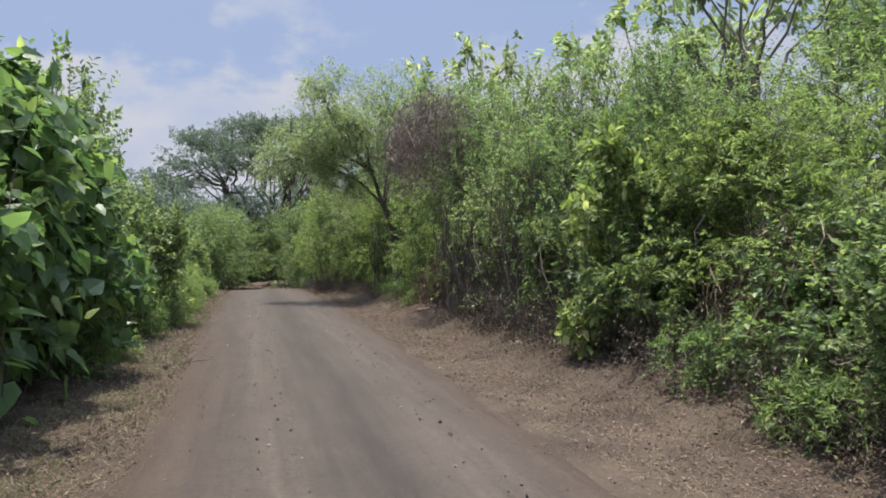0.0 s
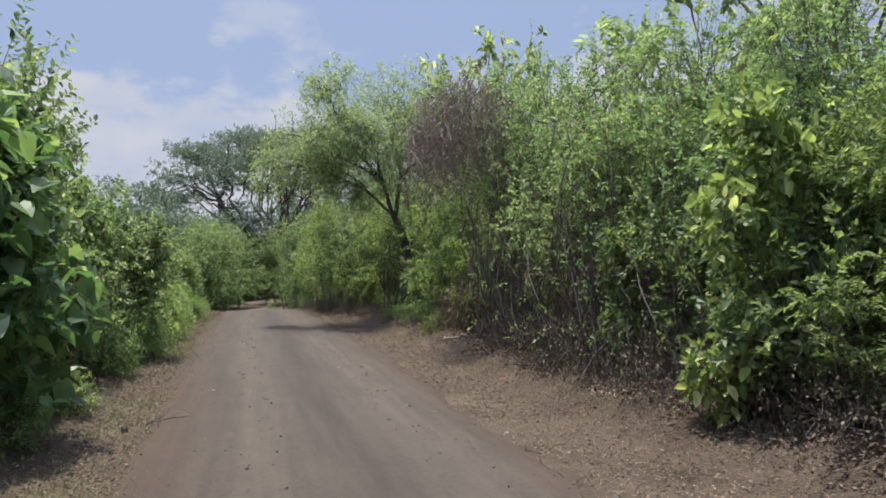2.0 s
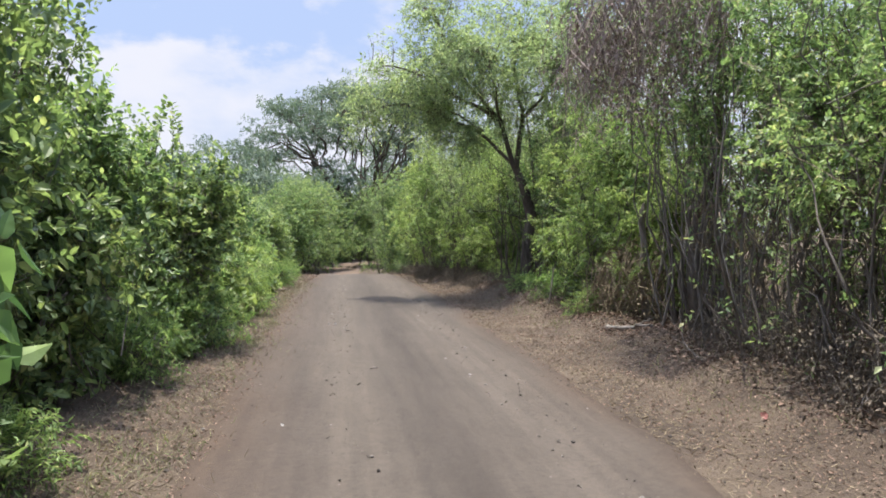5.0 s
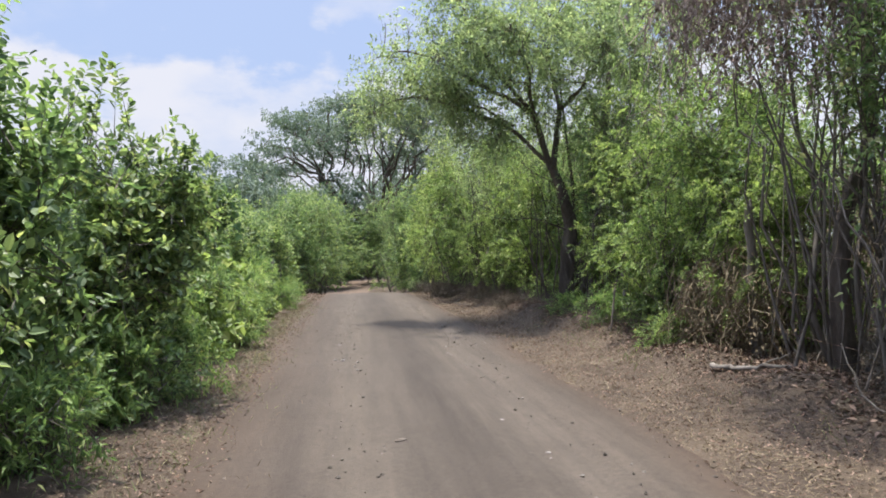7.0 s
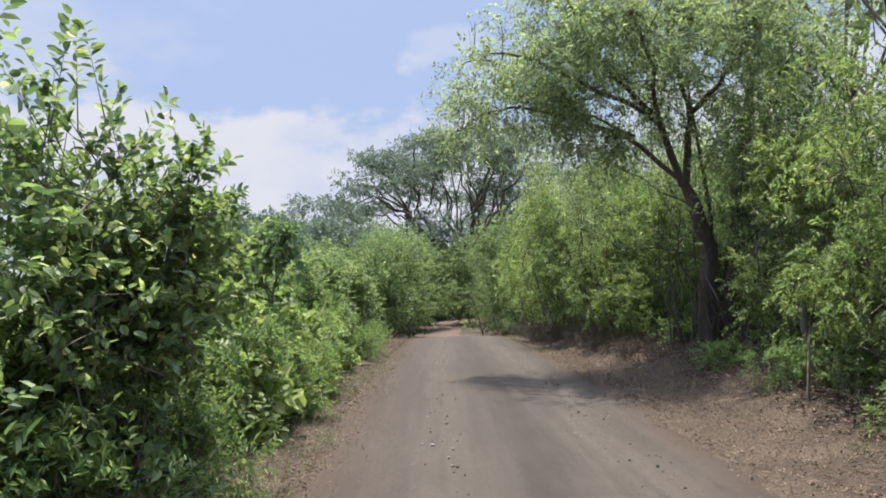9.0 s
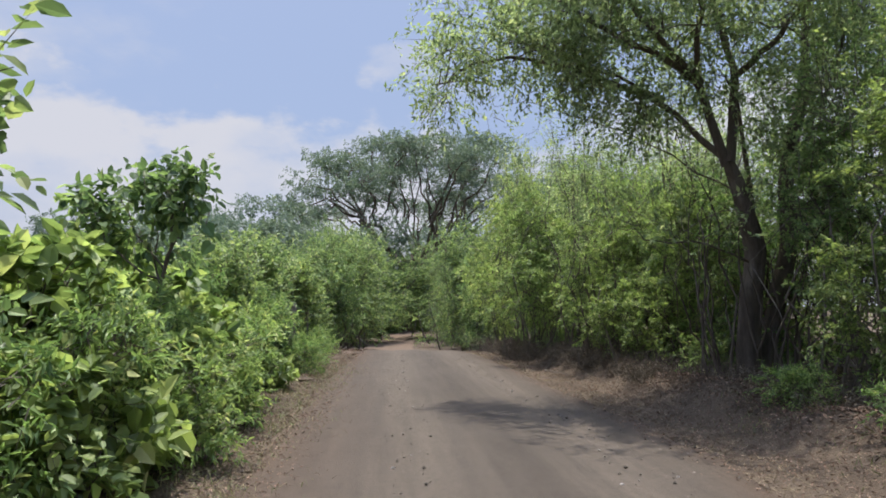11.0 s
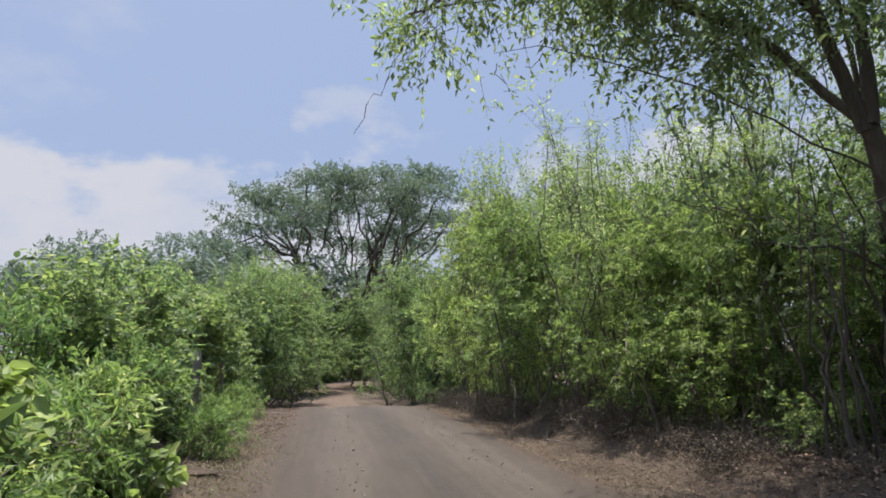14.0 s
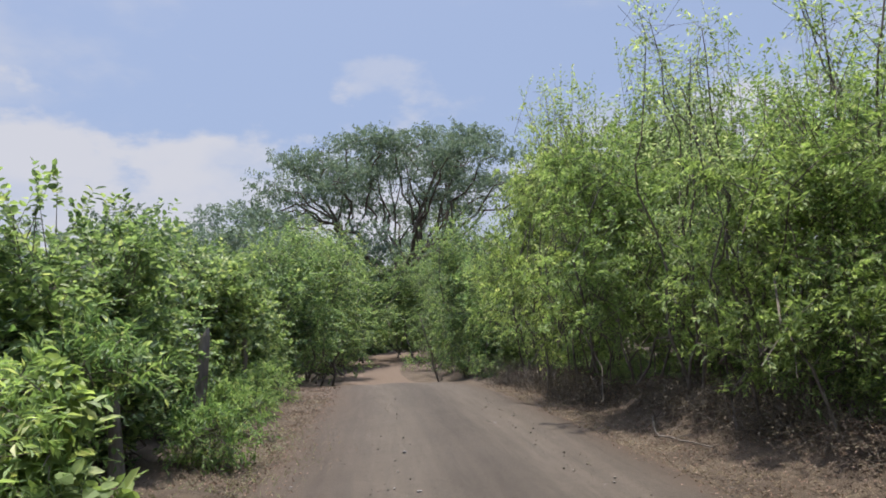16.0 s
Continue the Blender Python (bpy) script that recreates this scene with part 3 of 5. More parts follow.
def scatter(proto, spots):
    """Sets a plant out: the first spot takes the plant itself, the others take copies."""
    for k, (x, y, turn, size, tall) in enumerate(spots):
        m = pose(x, y, float(height(x, y)) - 0.03, 0, 0, turn) @ Matrix.Diagonal((size, size, tall, 1))
        if k == 0:
            first = m
        else:
            copy_thing(proto, m)
    proto.matrix_basis = first


# ---- the great spreading tree far ahead, and the woods behind it ----
def rain_tree(x, y):
    """A short bole, a few long forking limbs and flat pads of foliage in storeys under a wide dome."""
    rng = rnd(41)
    root = tagged(new("rain_tree"), "huge umbrella-crowned tree with bare spreading limbs beyond the track", "tree")
    root.location = (x, y, -0.5)
    fork = np.array([0.0, 0.0, 6.0])
    part("trunk", tube(Geo(), bent((0.6, 0, -0.3), fork, rng, 6, 0.1), np.linspace(0.95, 0.6, 6), 9), M_BARK, root, smooth=True)
    blobs = []

    def roof(d):
        return float(np.interp(d, [0, 5, 9, 12, 14.2], [17.2, 16.6, 15.0, 13.2, 10.6]))

    for k in range(9):
        a = k * 2 * math.pi / 9 + rng.uniform(-0.25, 0.25)
        far = rng.uniform(9.5, 13.4)
        knee = fork + np.array([far * 0.4 * math.cos(a), far * 0.34 * math.sin(a), rng.uniform(1.6, 3.6)])
        main = bent(fork - np.array([0, 0, rng.uniform(0, 1.0)]), knee, rng, 7, 0.22)
        part("limb", tube(Geo(), main, np.linspace(0.24, 0.14, 7), 7), M_BARK, root, smooth=True)
        for j in range(4):
            b = a + (j - 1.5) * 0.26 + rng.uniform(-0.1, 0.1)
            d = far * (0.62, 1.0, 0.86, 0.45)[j] * rng.uniform(0.9, 1.08)
            drop = (0.4, 0.3, 3.0, 0.5)[j] * rng.uniform(0.7, 1.2)
            top = np.array([d * math.cos(b) * (1.2 if math.cos(b) > 0 else 0.98), d * math.sin(b) * 0.8, roof(d) - drop + 0.13 * d * math.cos(b)])
            line = bent(main[-1] if j else main[4], top, rng, 9, 0.26)
            line[:, 2] += 0.9 * np.sin(np.linspace(0, np.pi, 9))
            part("limb", tube(Geo(), line, np.linspace(0.11, 0.03, 9), 6), M_BARK, root, smooth=True)
            for _ in range(5):
                p = line[rng.integers(3, 9)]
                q = p + np.array([rng.normal(0, 1.6), rng.normal(0, 1.4), rng.uniform(0.2, 1.3)])
                q[2] = min(q[2], roof(math.hypot(q[0] * 0.85, q[1] / 0.8)) + 0.13 * q[0])
                part("branch", tube(Geo(), bent(p, q, rng, 5, 0.2), np.linspace(0.04, 0.012, 5), 4), M_BARK, root)
                size = rng.uniform(0.8, 1.5)
                blobs.append((*q, size * 1.25, size * 1.25, size * 0.24))
            for _ in range(2):
                size = rng.uniform(1.2, 2.0)
                blobs.append((*(top + np.array([rng.normal(0, 0.9), rng.normal(0, 0.9), rng.uniform(-0.2, 0.2)])), size * 1.2, size * 1.2, size * 0.26))
    for k in range(18):
        a, d = rng.uniform(1.9, 4.6), rng.uniform(4.5, 11.5)
        size = rng.uniform(1.2, 1.9)
        blobs.append((d * math.cos(a), d * math.sin(a) * 0.8, rng.uniform(6.6, 9.4), size * 1.2, size * 1.1, size * 0.5))
    o, w = in_blobs(rng, blobs, 13000, 0.95)
    crown = Geo()
    sprays(crown, None, o, w * np.array([1, 1, 0.4]) + rng.normal(0, 0.4, w.shape), rng, OVAL, 6, 0.5, 0.26, 0.12, droop=0.1)
    # leaf colour already carries the distance haze
    tagged(part("crown", crown, M_FAR_HAZED, root), kind="stuff")


def far_tree(seed, label):
    """A rounded woodland tree, seen only from afar."""
    rng = rnd(seed)
    root = tagged(new("woodland_tree"), label, "tree", "woods behind the track")
    part("trunk", tube(Geo(), bent((0, 0, -0.3), (0.3, 0, 6), rng, 6), np.linspace(0.35, 0.14, 6), 7), M_BARK, root, smooth=True)
    blobs = []
    for _ in range(22):
        a, d = rng.uniform(0, 6.28), 4.2 * math.sqrt(rng.random())
        z = rng.uniform(3.0, 10.2 - 0.12 * d * d)
        s = rng.uniform(1.0, 1.9)
        blobs.append((d * math.cos(a), d * math.sin(a), z, s, s, s * 0.7))
        if rng.random() < 0.4:
            part("limb", tube(Geo(), bent((0.1, 0, 3.2), blobs[-1][:3], rng, 6, 0.15), np.linspace(0.12, 0.03, 6), 5), M_BARK, root)
    o, w = in_blobs(rng, blobs, 2400, 0.6)
    crown = Geo()
    sprays(crown, None, o, w + rng.normal(0, 0.5, w.shape), rng, OVAL, 6, 0.55, 0.3, 0.16, droop=0.2)
    # same leaf colour with the distance haze in it
    tagged(part("crown", crown, M_FAR_HAZED, root), kind="stuff")
    return root


rain_tree(2.1, 76)
scatter(far_tree(43, "dark rounded woodland tree in the distance"),
        [(-15, 92, 0, 1.1, 1.3), (-23, 96, 70, 1.2, 1.35), (-31, 104, 150, 1.2, 1.4), (-9, 98, 220, 1.1, 1.0), (-40, 110, 20, 1.3, 1.45),
         (9, 98, 300, 1.1, 1.4), (18, 84, 110, 1.2, 1.4), (27, 80, 50, 1.2, 1.4), (14, 66, 30, 0.9, 1.1), (-8, 84, 130, 1.0, 0.85), (3, 92, 130, 1.0, 0.9),
         (-3, 118, 250, 1.3, 1.2), (-5.5, 66, 40, 0.95, 0.88), (-2.4, 70, 310, 0.8, 0.78), (1.3, 72, 200, 0.6, 0.52), (-9.8, 70, 250, 1.05, 1.0), (-12, 64, 80, 0.8, 0.8), (7.5, 72, 90, 0.8, 0.85), (10, 80, 10, 0.9, 0.7), (-14.5, 76, 300, 1.0, 0.95), (-20, 80, 30, 1.1, 1.0)])


# ---- the roadside tree that reaches over the track ----
def roadside_tree():
    rng = rnd(51)
    root = tagged(new("roadside_tree"), "leaning grey-barked tree with a pale drooping crown over the track", "tree")
    base = np.array([5.05, 23.5, 0.2])
    root.location = base

    def rel(px, py, pz):
        k = min(max((px - 2.8) / 1.5, 0), 1)
        return np.array((px + 0.3 * k * k * (3 - 2 * k), py, pz)) - base

    bole = np.array([rel(4.75, 23.5, 0.05), rel(4.7, 23.45, 0.8), rel(4.72, 23.4, 1.5), rel(4.78, 23.3, 2.1), rel(4.55, 23.2, 2.8), rel(4.3, 23.1, 3.3)])
    part("trunk", trunk(bole, [0.155, 0.148, 0.145, 0.135, 0.11, 0.075], 5), M_BARK, root, smooth=True)
    part("trunk", trunk([rel(4.95, 23.7, 0.05), rel(5.15, 23.7, 1.0), rel(5.45, 23.6, 2.2), rel(5.4, 23.6, 3.2), rel(5.75, 23.6, 4.6), rel(5.9, 23.7, 6.2)],
                       [0.13, 0.12, 0.12, 0.1, 0.08, 0.03], 6), M_BARK, root, smooth=True)
    part("trunk", trunk([rel(5.3, 24.0, 0.05), rel(5.25, 24.0, 0.9), rel(5.05, 23.9, 1.8), rel(5.0, 23.8, 2.9), rel(4.85, 23.8, 4.2), rel(4.7, 23.9, 5.8)],
                       [0.06, 0.052, 0.046, 0.04, 0.026, 0.008], 7), M_BARK, root, smooth=True)
    limbs = [([(4.3, 23.1, 3.3), (3.6, 23.3, 4.2), (2.8, 23.5, 4.7), (1.9, 23.8, 5.0), (1.3, 23.9, 4.95), (0.9, 24.0, 4.6)], 0.06),
             ([(4.55, 23.2, 2.8), (3.7, 23.6, 3.5), (2.8, 24.0, 4.1), (2.2, 24.3, 4.5), (1.5, 24.4, 4.5)], 0.016),
             ([(4.3, 23.1, 3.3), (4.0, 23.2, 4.4), (3.3, 23.3, 5.6), (2.6, 23.3, 7.3)], 0.09),
             ([(4.3, 23.1, 3.3), (4.6, 23.3, 4.6), (4.4, 23.6, 6.0), (4.7, 23.7, 7.4)], 0.09),
             ([(5.4, 23.6, 3.2), (6.2, 23.7, 4.4), (7.0, 23.8, 6.0)], 0.06),
             ([(4.75, 23.3, 1.9), (4.0, 23.0, 2.15), (3.4, 22.8, 2.1), (3.0, 22.7, 2.3)], 0.022),
             ([(4.0, 23.2, 4.4), (3.0, 23.2, 5.2), (1.8, 23.2, 5.7), (0.9, 23.2, 5.4)], 0.06),
             ([(3.6, 23.3, 4.2), (2.7, 24.2, 5.1), (2.0, 25.0, 5.6)], 0.035),
             ([(4.0, 23.2, 4.4), (3.8, 22.3, 5.2), (3.2, 21.4, 5.8)], 0.06),
             ([(4.6, 23.3, 4.6), (4.9, 22.3, 5.2), (4.9, 21.2, 5.6)], 0.06)]
    for _ in range(24):
        a = rng.uniform(0, 6.28)
        q = np.array([0.75 * math.cos(a) + rng.normal(0, 0.2), 0.7 * math.sin(a), rng.uniform(1.4, 3.2)])
        part("stem", tube(Geo(), bent((0.45 * math.cos(a), 0.45 * math.sin(a), -0.1), q, rng, 8, 0.18), np.linspace(0.022, 0.007, 8), 5), M_BARK, root, smooth=True)
    line = bent(rel(0.95, 24.0, 4.6), rel(0.12, 23.7, 3.2), rng, 12, 0.2)
    part("creeper_stem", tube(Geo(), line, np.linspace(0.006, 0.003, 12), 4), M_TWIG, root)
    tips = []
    for pts, r in limbs:
        p = np.array([rel(*q) for q in pts])
        t = np.linspace(0, len(p) - 1, 14)
        fine = np.stack([np.interp(t, np.arange(len(p)), p[:, c]) for c in range(3)], 1) + np.cumsum(rng.normal(0, 0.034, (14, 3)), 0)
        part("limb", tube(Geo(), fine, np.linspace(r * 0.82, r * 0.15, 14), 7), M_BARK, root, smooth=True)
        for _ in range(14):
            s = fine[rng.integers(4, 14)]
            e = s + np.array([rng.normal(-0.05, 0.35), rng.normal(0, 0.5), max(rng.normal(0.3, 0.35), -0.15)])
            part("branch", tube(Geo(), bent(s, e, rng, 5, 0.2), np.linspace(r * 0.25, 0.005, 5), 4), M_BARK, root)
            tips.append(e)
    blobs = [(*rel(1.7, 23.6, 5.1), 1.2, 1.2, 0.8), (*rel(0.95, 23.8, 4.5), 0.7, 0.8, 0.6), (*rel(3, 23.4, 6.2), 1.5, 1.5, 1.3), (*rel(4.8, 23.6, 6.5), 1.7, 1.7, 1.4),
             (*rel(6.6, 23.8, 5.6), 1.4, 1.5, 1.4), (*rel(3.2, 24.6, 5.6), 1.4, 1.2, 1.1), (*rel(2.4, 23.2, 7.2), 0.6, 0.7, 0.8), (*rel(2.6, 23.4, 4.7), 1.0, 0.9, 0.6),
             (*rel(1.0, 23.2, 5.3), 0.6, 0.6, 0.5), (*rel(3.3, 21.7, 5.8), 1.2, 1.0, 0.8), (*rel(4.9, 21.5, 5.5), 1.2, 1.1, 0.9), (*rel(2.0, 21.9, 5.3), 0.9, 0.8, 0.6), (*rel(5.6, 23.0, 4.4), 1.0, 0.9, 0.8), (*rel(4.0, 23.0, 4.9), 1.0, 1.0, 0.8),
             (*rel(3.4, 23.3, 4.0), 0.9, 0.8, 0.6), (*rel(5.2, 23.3, 3.5), 0.9, 0.9, 0.7), (*rel(2.9, 23.6, 7.6), 0.8, 0.9, 0.6), (*rel(6.6, 24.2, 7.0), 1.5, 1.4, 1.0), (*rel(4.4, 22.6, 7.3), 1.0, 1.0, 0.7)]
    o, w = in_blobs(rng, blobs, 12500, 0.95)
    tips = np.repeat(np.array(tips), 5, 0) + rng.normal(0, 0.16, (len(tips) * 5, 3))
    o = np.concatenate([o, tips])
    w = np.concatenate([w, rng.normal(0, 1, tips.shape)])
    crown, twigs = Geo(), Geo()
    sprays(crown, twigs, o, w + rng.normal(0, 0.5, w.shape), rng, OVAL, 7, 0.28, 0.09, 0.038, droop=0.4, twig_share=0.6)
    tagged(part("twig_tangle", twigs, M_TWIG, root), kind="stuff")
    tagged(part("crown", crown, M_PALE, root), kind="stuff")


roadside_tree()


# ---- a clump of dark leaning stems with a dead vine draped over it ----
def stem_clump(x, y):
    rng = rnd(61)
    root = tagged(new("multi_stemmed_tree"), "dark clump of many upright grey stems with thin foliage", "tree")
    root.location = (x, y, float(height(x, y)) - 0.03)
    part("trunk", trunk(bent((0, 0, -0.05), (0.25, 0.2, 4.8), rng, 7, 0.1), [0.085, 0.078, 0.072, 0.064, 0.05, 0.034, 0.013], 8), M_BARK, root, smooth=True)
    for _ in range(30):
        a = rng.uniform(0, 6.28)
        p = (0.3 * math.cos(a), 0.45 * math.sin(a), -0.05)
        q = (0.8 * math.cos(a) + rng.normal(-0.1, 0.2), 0.9 * math.sin(a) + rng.normal(0, 0.25), rng.uniform(3.0, 5.2))
        r = rng.uniform(0.01, 0.036)
        part("stem", tube(Geo(), bent(p, q, rng, 8, 0.2), np.linspace(r, r * 0.3, 8), 5), M_POST, root, smooth=True)
    o, w = in_blobs(rng, [(0, 0, 4.6, 1.5, 1.6, 0.9), (-0.5, -0.8, 3.6, 0.9, 0.9, 0.7), (0.6, 0.6, 3.4, 1, 1, 0.8), (-0.7, -0.2, 2.4, 0.5, 0.7, 0.8)], 1300, 0.9)
    crown, twigs = Geo(), Geo()
    sprays(crown, twigs, o, w + rng.normal(0, 0.5, w.shape), rng, OVAL, 6, 0.25, 0.08, 0.038, 0.9, 0.4, 0.9)
    tagged(part("twig_tangle", twigs, M_TWIG, root), kind="stuff")
    tagged(part("crown", crown, M_OLIVE, root), kind="stuff")


stem_clump(5.05, 14.8)


def dead_vine(name, centre_at, size, n, seed, label, mat=None):
    """Withered creeper hanging in a tangle of curling strands with crumpled brown leaves."""
    rng = rnd(seed)
    c, s = np.array(centre_at), np.array(size)
    strands, dry = Geo(), Geo()
    for _ in range(n):
        d = unit(rng.normal(0, 1, 3))
        d[2] = abs(d[2]) * 0.8
        p = d * s * rng.uniform(0.7, 1.0)
        drop = rng.uniform(0.5, 1.5) * s[2]
        q = p + np.array([rng.normal(-0.15, 0.25), rng.normal(0, 0.25), -drop])
        tube(strands, bent(p, q, rng, 7, 0.45), np.linspace(0.007, 0.003, 7), 3)
    root = tagged(new(name), label, "dead vine")
    root.location = c
    o, w = in_blobs(rng, [(0, 0, 0, *s), (-0.3 * s[0], -0.2, -0.5 * s[2], s[0] * 0.7, s[1] * 0.8, s[2] * 0.8)], n * 3, 0.4, -9)
    sprays(dry, None, o, rng.normal(0, 1, o.shape) - np.array([0, 0, 1.0]), rng, OVAL, 5, 0.25, 0.06, 0.03, droop=0.7)
    tagged(part("creeper_tangle", strands, mat or M_DEAD, root), kind="stuff")
    tagged(part("withered_foliage", dry, mat or M_DEAD, root), kind="stuff")


dead_vine("dead_vine", (4.1, 14.4, 4.2), (0.95, 1.3, 1.15), 430, 71, "grey-pink withered creeper draped over the thicket top")
dead_vine("dry_brush", (4.7, 16.3, 0.8), (0.4, 1.0, 0.8), 200, 73, "tangle of dry straw-coloured twigs beside the post", M_STRAW)
dead_vine("dry_brush", (6.2, 16.6, 1.5), (0.8, 1.5, 1.1), 260, 77, "sunlit heap of pale dry vines behind the stems", M_STRAW)
dead_vine("dry_brush", (4.3, 28.5, 0.3), (0.5, 2.4, 0.35), 200, 74, "bank of dry leafless brush under the bushes", M_DRY)
dead_vine("dry_brush", (4.95, 4.6, 1.1), (0.45, 1.2, 0.9), 240, 78, "pale straw-coloured vines sagging over the wire fence", M_STRAW)
dead_vine("dry_brush", (5.0, 5.2, 0.6), (0.5, 0.9, 0.6), 140, 75, "dry brown stalks tangled along the wire fence", M_DRY)

def undergrowth(seed):
    """Dry arching stalks and withered leaves, knee to waist high, at the foot of the thicket."""
    rng = rnd(seed)
    root = tagged(new("dry_undergrowth"), "tangled dry brown stalks and withered leaves at the thicket's foot", "dry brush", "dry undergrowth east of the track")
    stalks, dry = Geo(), Geo()
    for _ in range(210):
        p = np.array([rng.normal(0, 0.24), rng.uniform(-1.15, 1.15), -0.03])
        q = p + np.array([rng.normal(-0.12, 0.3), rng.normal(0, 0.35), rng.uniform(0.2, 0.95)])
        line = bent(p, q, rng, 6, 0.25)
        line[:, 2] = np.maximum(line[:, 2], p[2])
        tube(stalks, line, np.linspace(0.0036, 0.0014, 6), 3)
    o = np.stack([rng.normal(0, 0.26, 900), rng.uniform(-1.2, 1.2, 900), 0.02 + 0.6 * rng.random(900) ** 1.8], -1)
    sprays(dry, None, o, rng.normal(0, 1, o.shape) - np.array([0, 0, 0.6]), rng, OVAL, 5, 0.16, 0.042, 0.02, droop=0.6)
    tagged(part("stalk_tangle", stalks, M_TWIG, root), kind="stuff")
    tagged(part("withered_foliage", dry, M_WITHER, root), kind="stuff")
    return root


scatter(undergrowth(76), [(4.2, 3.0, 0, 1.0, 0.9), (4.35, 5.2, 180, 1.0, 0.8), (4.3, 7.4, 10, 1.0, 1.0), (4.35, 9.5, 190, 1.0, 1.1), (4.4, 11.6, 355, 1.0, 0.9), (4.5, 12.9, 170, 0.8, 0.7), (4.6, 18.0, 5, 1.0, 0.5),
                          (4.6, 20.2, 185, 1.0, 0.45), (4.5, 22.2, 0, 1.0, 0.5), (4.25, 25.2, 180, 1.0, 0.45), (4.1, 27.2, 0, 1.0, 0.4), (4.5, 26.4, 30, 1.0, 0.6), (4.4, 28.4, 20, 1.0, 0.6), (4.0, 29.4, 175, 1.0, 0.45), (4.6, 24.3, 60, 0.9, 0.6), (3.65, 31.6, 5, 1.0, 0.8), (3.45, 33.8, 185, 1.0, 0.8), (3.3, 36.0, 0, 1.0, 0.8)])

def bare_stems(seed):
    """A stand of thin upright stems, half of them dead, laced with dry twigs and a few dull leaves."""
    rng = rnd(seed)
    root = tagged(new("stem_thicket"), "dense stand of thin grey-brown stems laced with dead twigs", "shrub", "bare stem thickets east of the track")
    twigs, foliage = Geo(), Geo()
    for _ in range(34):
        p = np.array([rng.normal(0, 0.3), rng.uniform(-0.75, 0.75), -0.04])
        q = p + np.array([rng.normal(-0.05, 0.35), rng.normal(0, 0.4), rng.uniform(1.5, 3.4)])
        line = bent(p, q, rng, 9, 0.16)
        r = rng.uniform(0.006, 0.019)
        part("stem", tube(Geo(), line, np.linspace(r, r * 0.35, 9), 5), M_TWIG if rng.random() < 0.6 else M_POST, root, smooth=True)
        for _ in range(9):
            a = line[rng.integers(1, 9)]
            b = a + np.array([rng.normal(-0.05, 0.28), rng.normal(0, 0.28), rng.normal(0.05, 0.28)])
            b[2] = max(b[2], 0.02)
            tube(twigs, bent(a, b, rng, 5, 0.3), np.linspace(0.004, 0.0015, 5), 3)
    o = np.stack([rng.normal(0, 0.4, 230), rng.uniform(-0.85, 0.85, 230), rng.uniform(0.2, 3.0, 230)], -1)
    sprays(foliage, twigs, o, rng.normal(0, 1, o.shape), rng, OVAL, 6, 0.2, 0.07, 0.034, droop=0.4, twig_share=0.8, twig_r=0.003)
    tagged(part("twig_tangle", twigs, M_DRY, root), kind="stuff")
    tagged(part("crown", foliage, M_OLIVE, root), kind="stuff")
    return root


scatter(bare_stems(79), [(4.7, 9.1, 0, 1.0, 1.0), (4.8, 10.4, 170, 1.0, 1.05), (4.75, 11.7, 10, 1.0, 0.95), (4.85, 13.0, 190, 1.0, 1.05), (4.85, 7.9, 175, 0.9, 0.85)])

# ---- hedge and thickets east of the track ----
scatter(small_thicket(81, 1.25, 3.9, 2500), [(6.6, 10.2, 170, 1.0, 0.9), (6.1, 17.2, 260, 0.9, 0.72), (5.8, 20.4, 30, 0.95, 0.85), (6.2, 24.6, 120, 1.05, 1.1), (6.6, 7.6, 120, 1.0, 0.84), (6.8, 12.4, 200, 1.0, 1.0), (6.7, 9.0, 310, 1.0, 0.84), (4.9, 17.6, 20, 0.75, 0.85), (7.2, 26.5, 70, 1.1, 1.15), (7.0, 29.5, 160, 1.1, 1.15), (6.9, 32.0, 250, 1.1, 1.2), (7.3, 34.5, 340, 1.2, 1.3), (7.4, 23.6, 10, 1.1, 1.1), (5.6, 24.6, 200, 0.8, 0.7), (5.4, 26.8, 100, 0.85, 0.85), (5.5, 28.6, 30, 0.9, 0.5), (5.2, 30.4, 130, 0.9, 0.5), (5.1, 32.6, 220, 0.9, 0.5), (5.0, 34.8, 310, 0.9, 0.5), (4.9, 37.6, 60, 0.9, 0.6)])
scatter(small_thicket(82, 1.3, 4.2, 2300, M_OLIVE, "grey-green thicket on bare dark stems", 1.75, 30),
        [(5.2, 9.4, 10, 0.95, 0.95), (5.2, 10.9, 100, 0.95, 1.0), (5.3, 12.3, 200, 0.95, 1.0), (5.5, 7.6, 300, 0.9, 0.9), (5.4, 13.5, 40, 0.95, 1.02), (5.9, 21.9, 230, 1.0, 0.95)])
scatter(broad_shrub(83, 0.9, 2.6, 1900, OVAL, 0.1, "east"), [(4.75, 6.9, 0, 0.85, 0.95), (4.85, 8.2, 140, 0.7, 0.8), (4.6, 4.0, 60, 0.75, 0.6), (4.4, 2.6, 200, 0.7, 0.55), (5.1, 18.6, 30, 0.75, 0.7)])
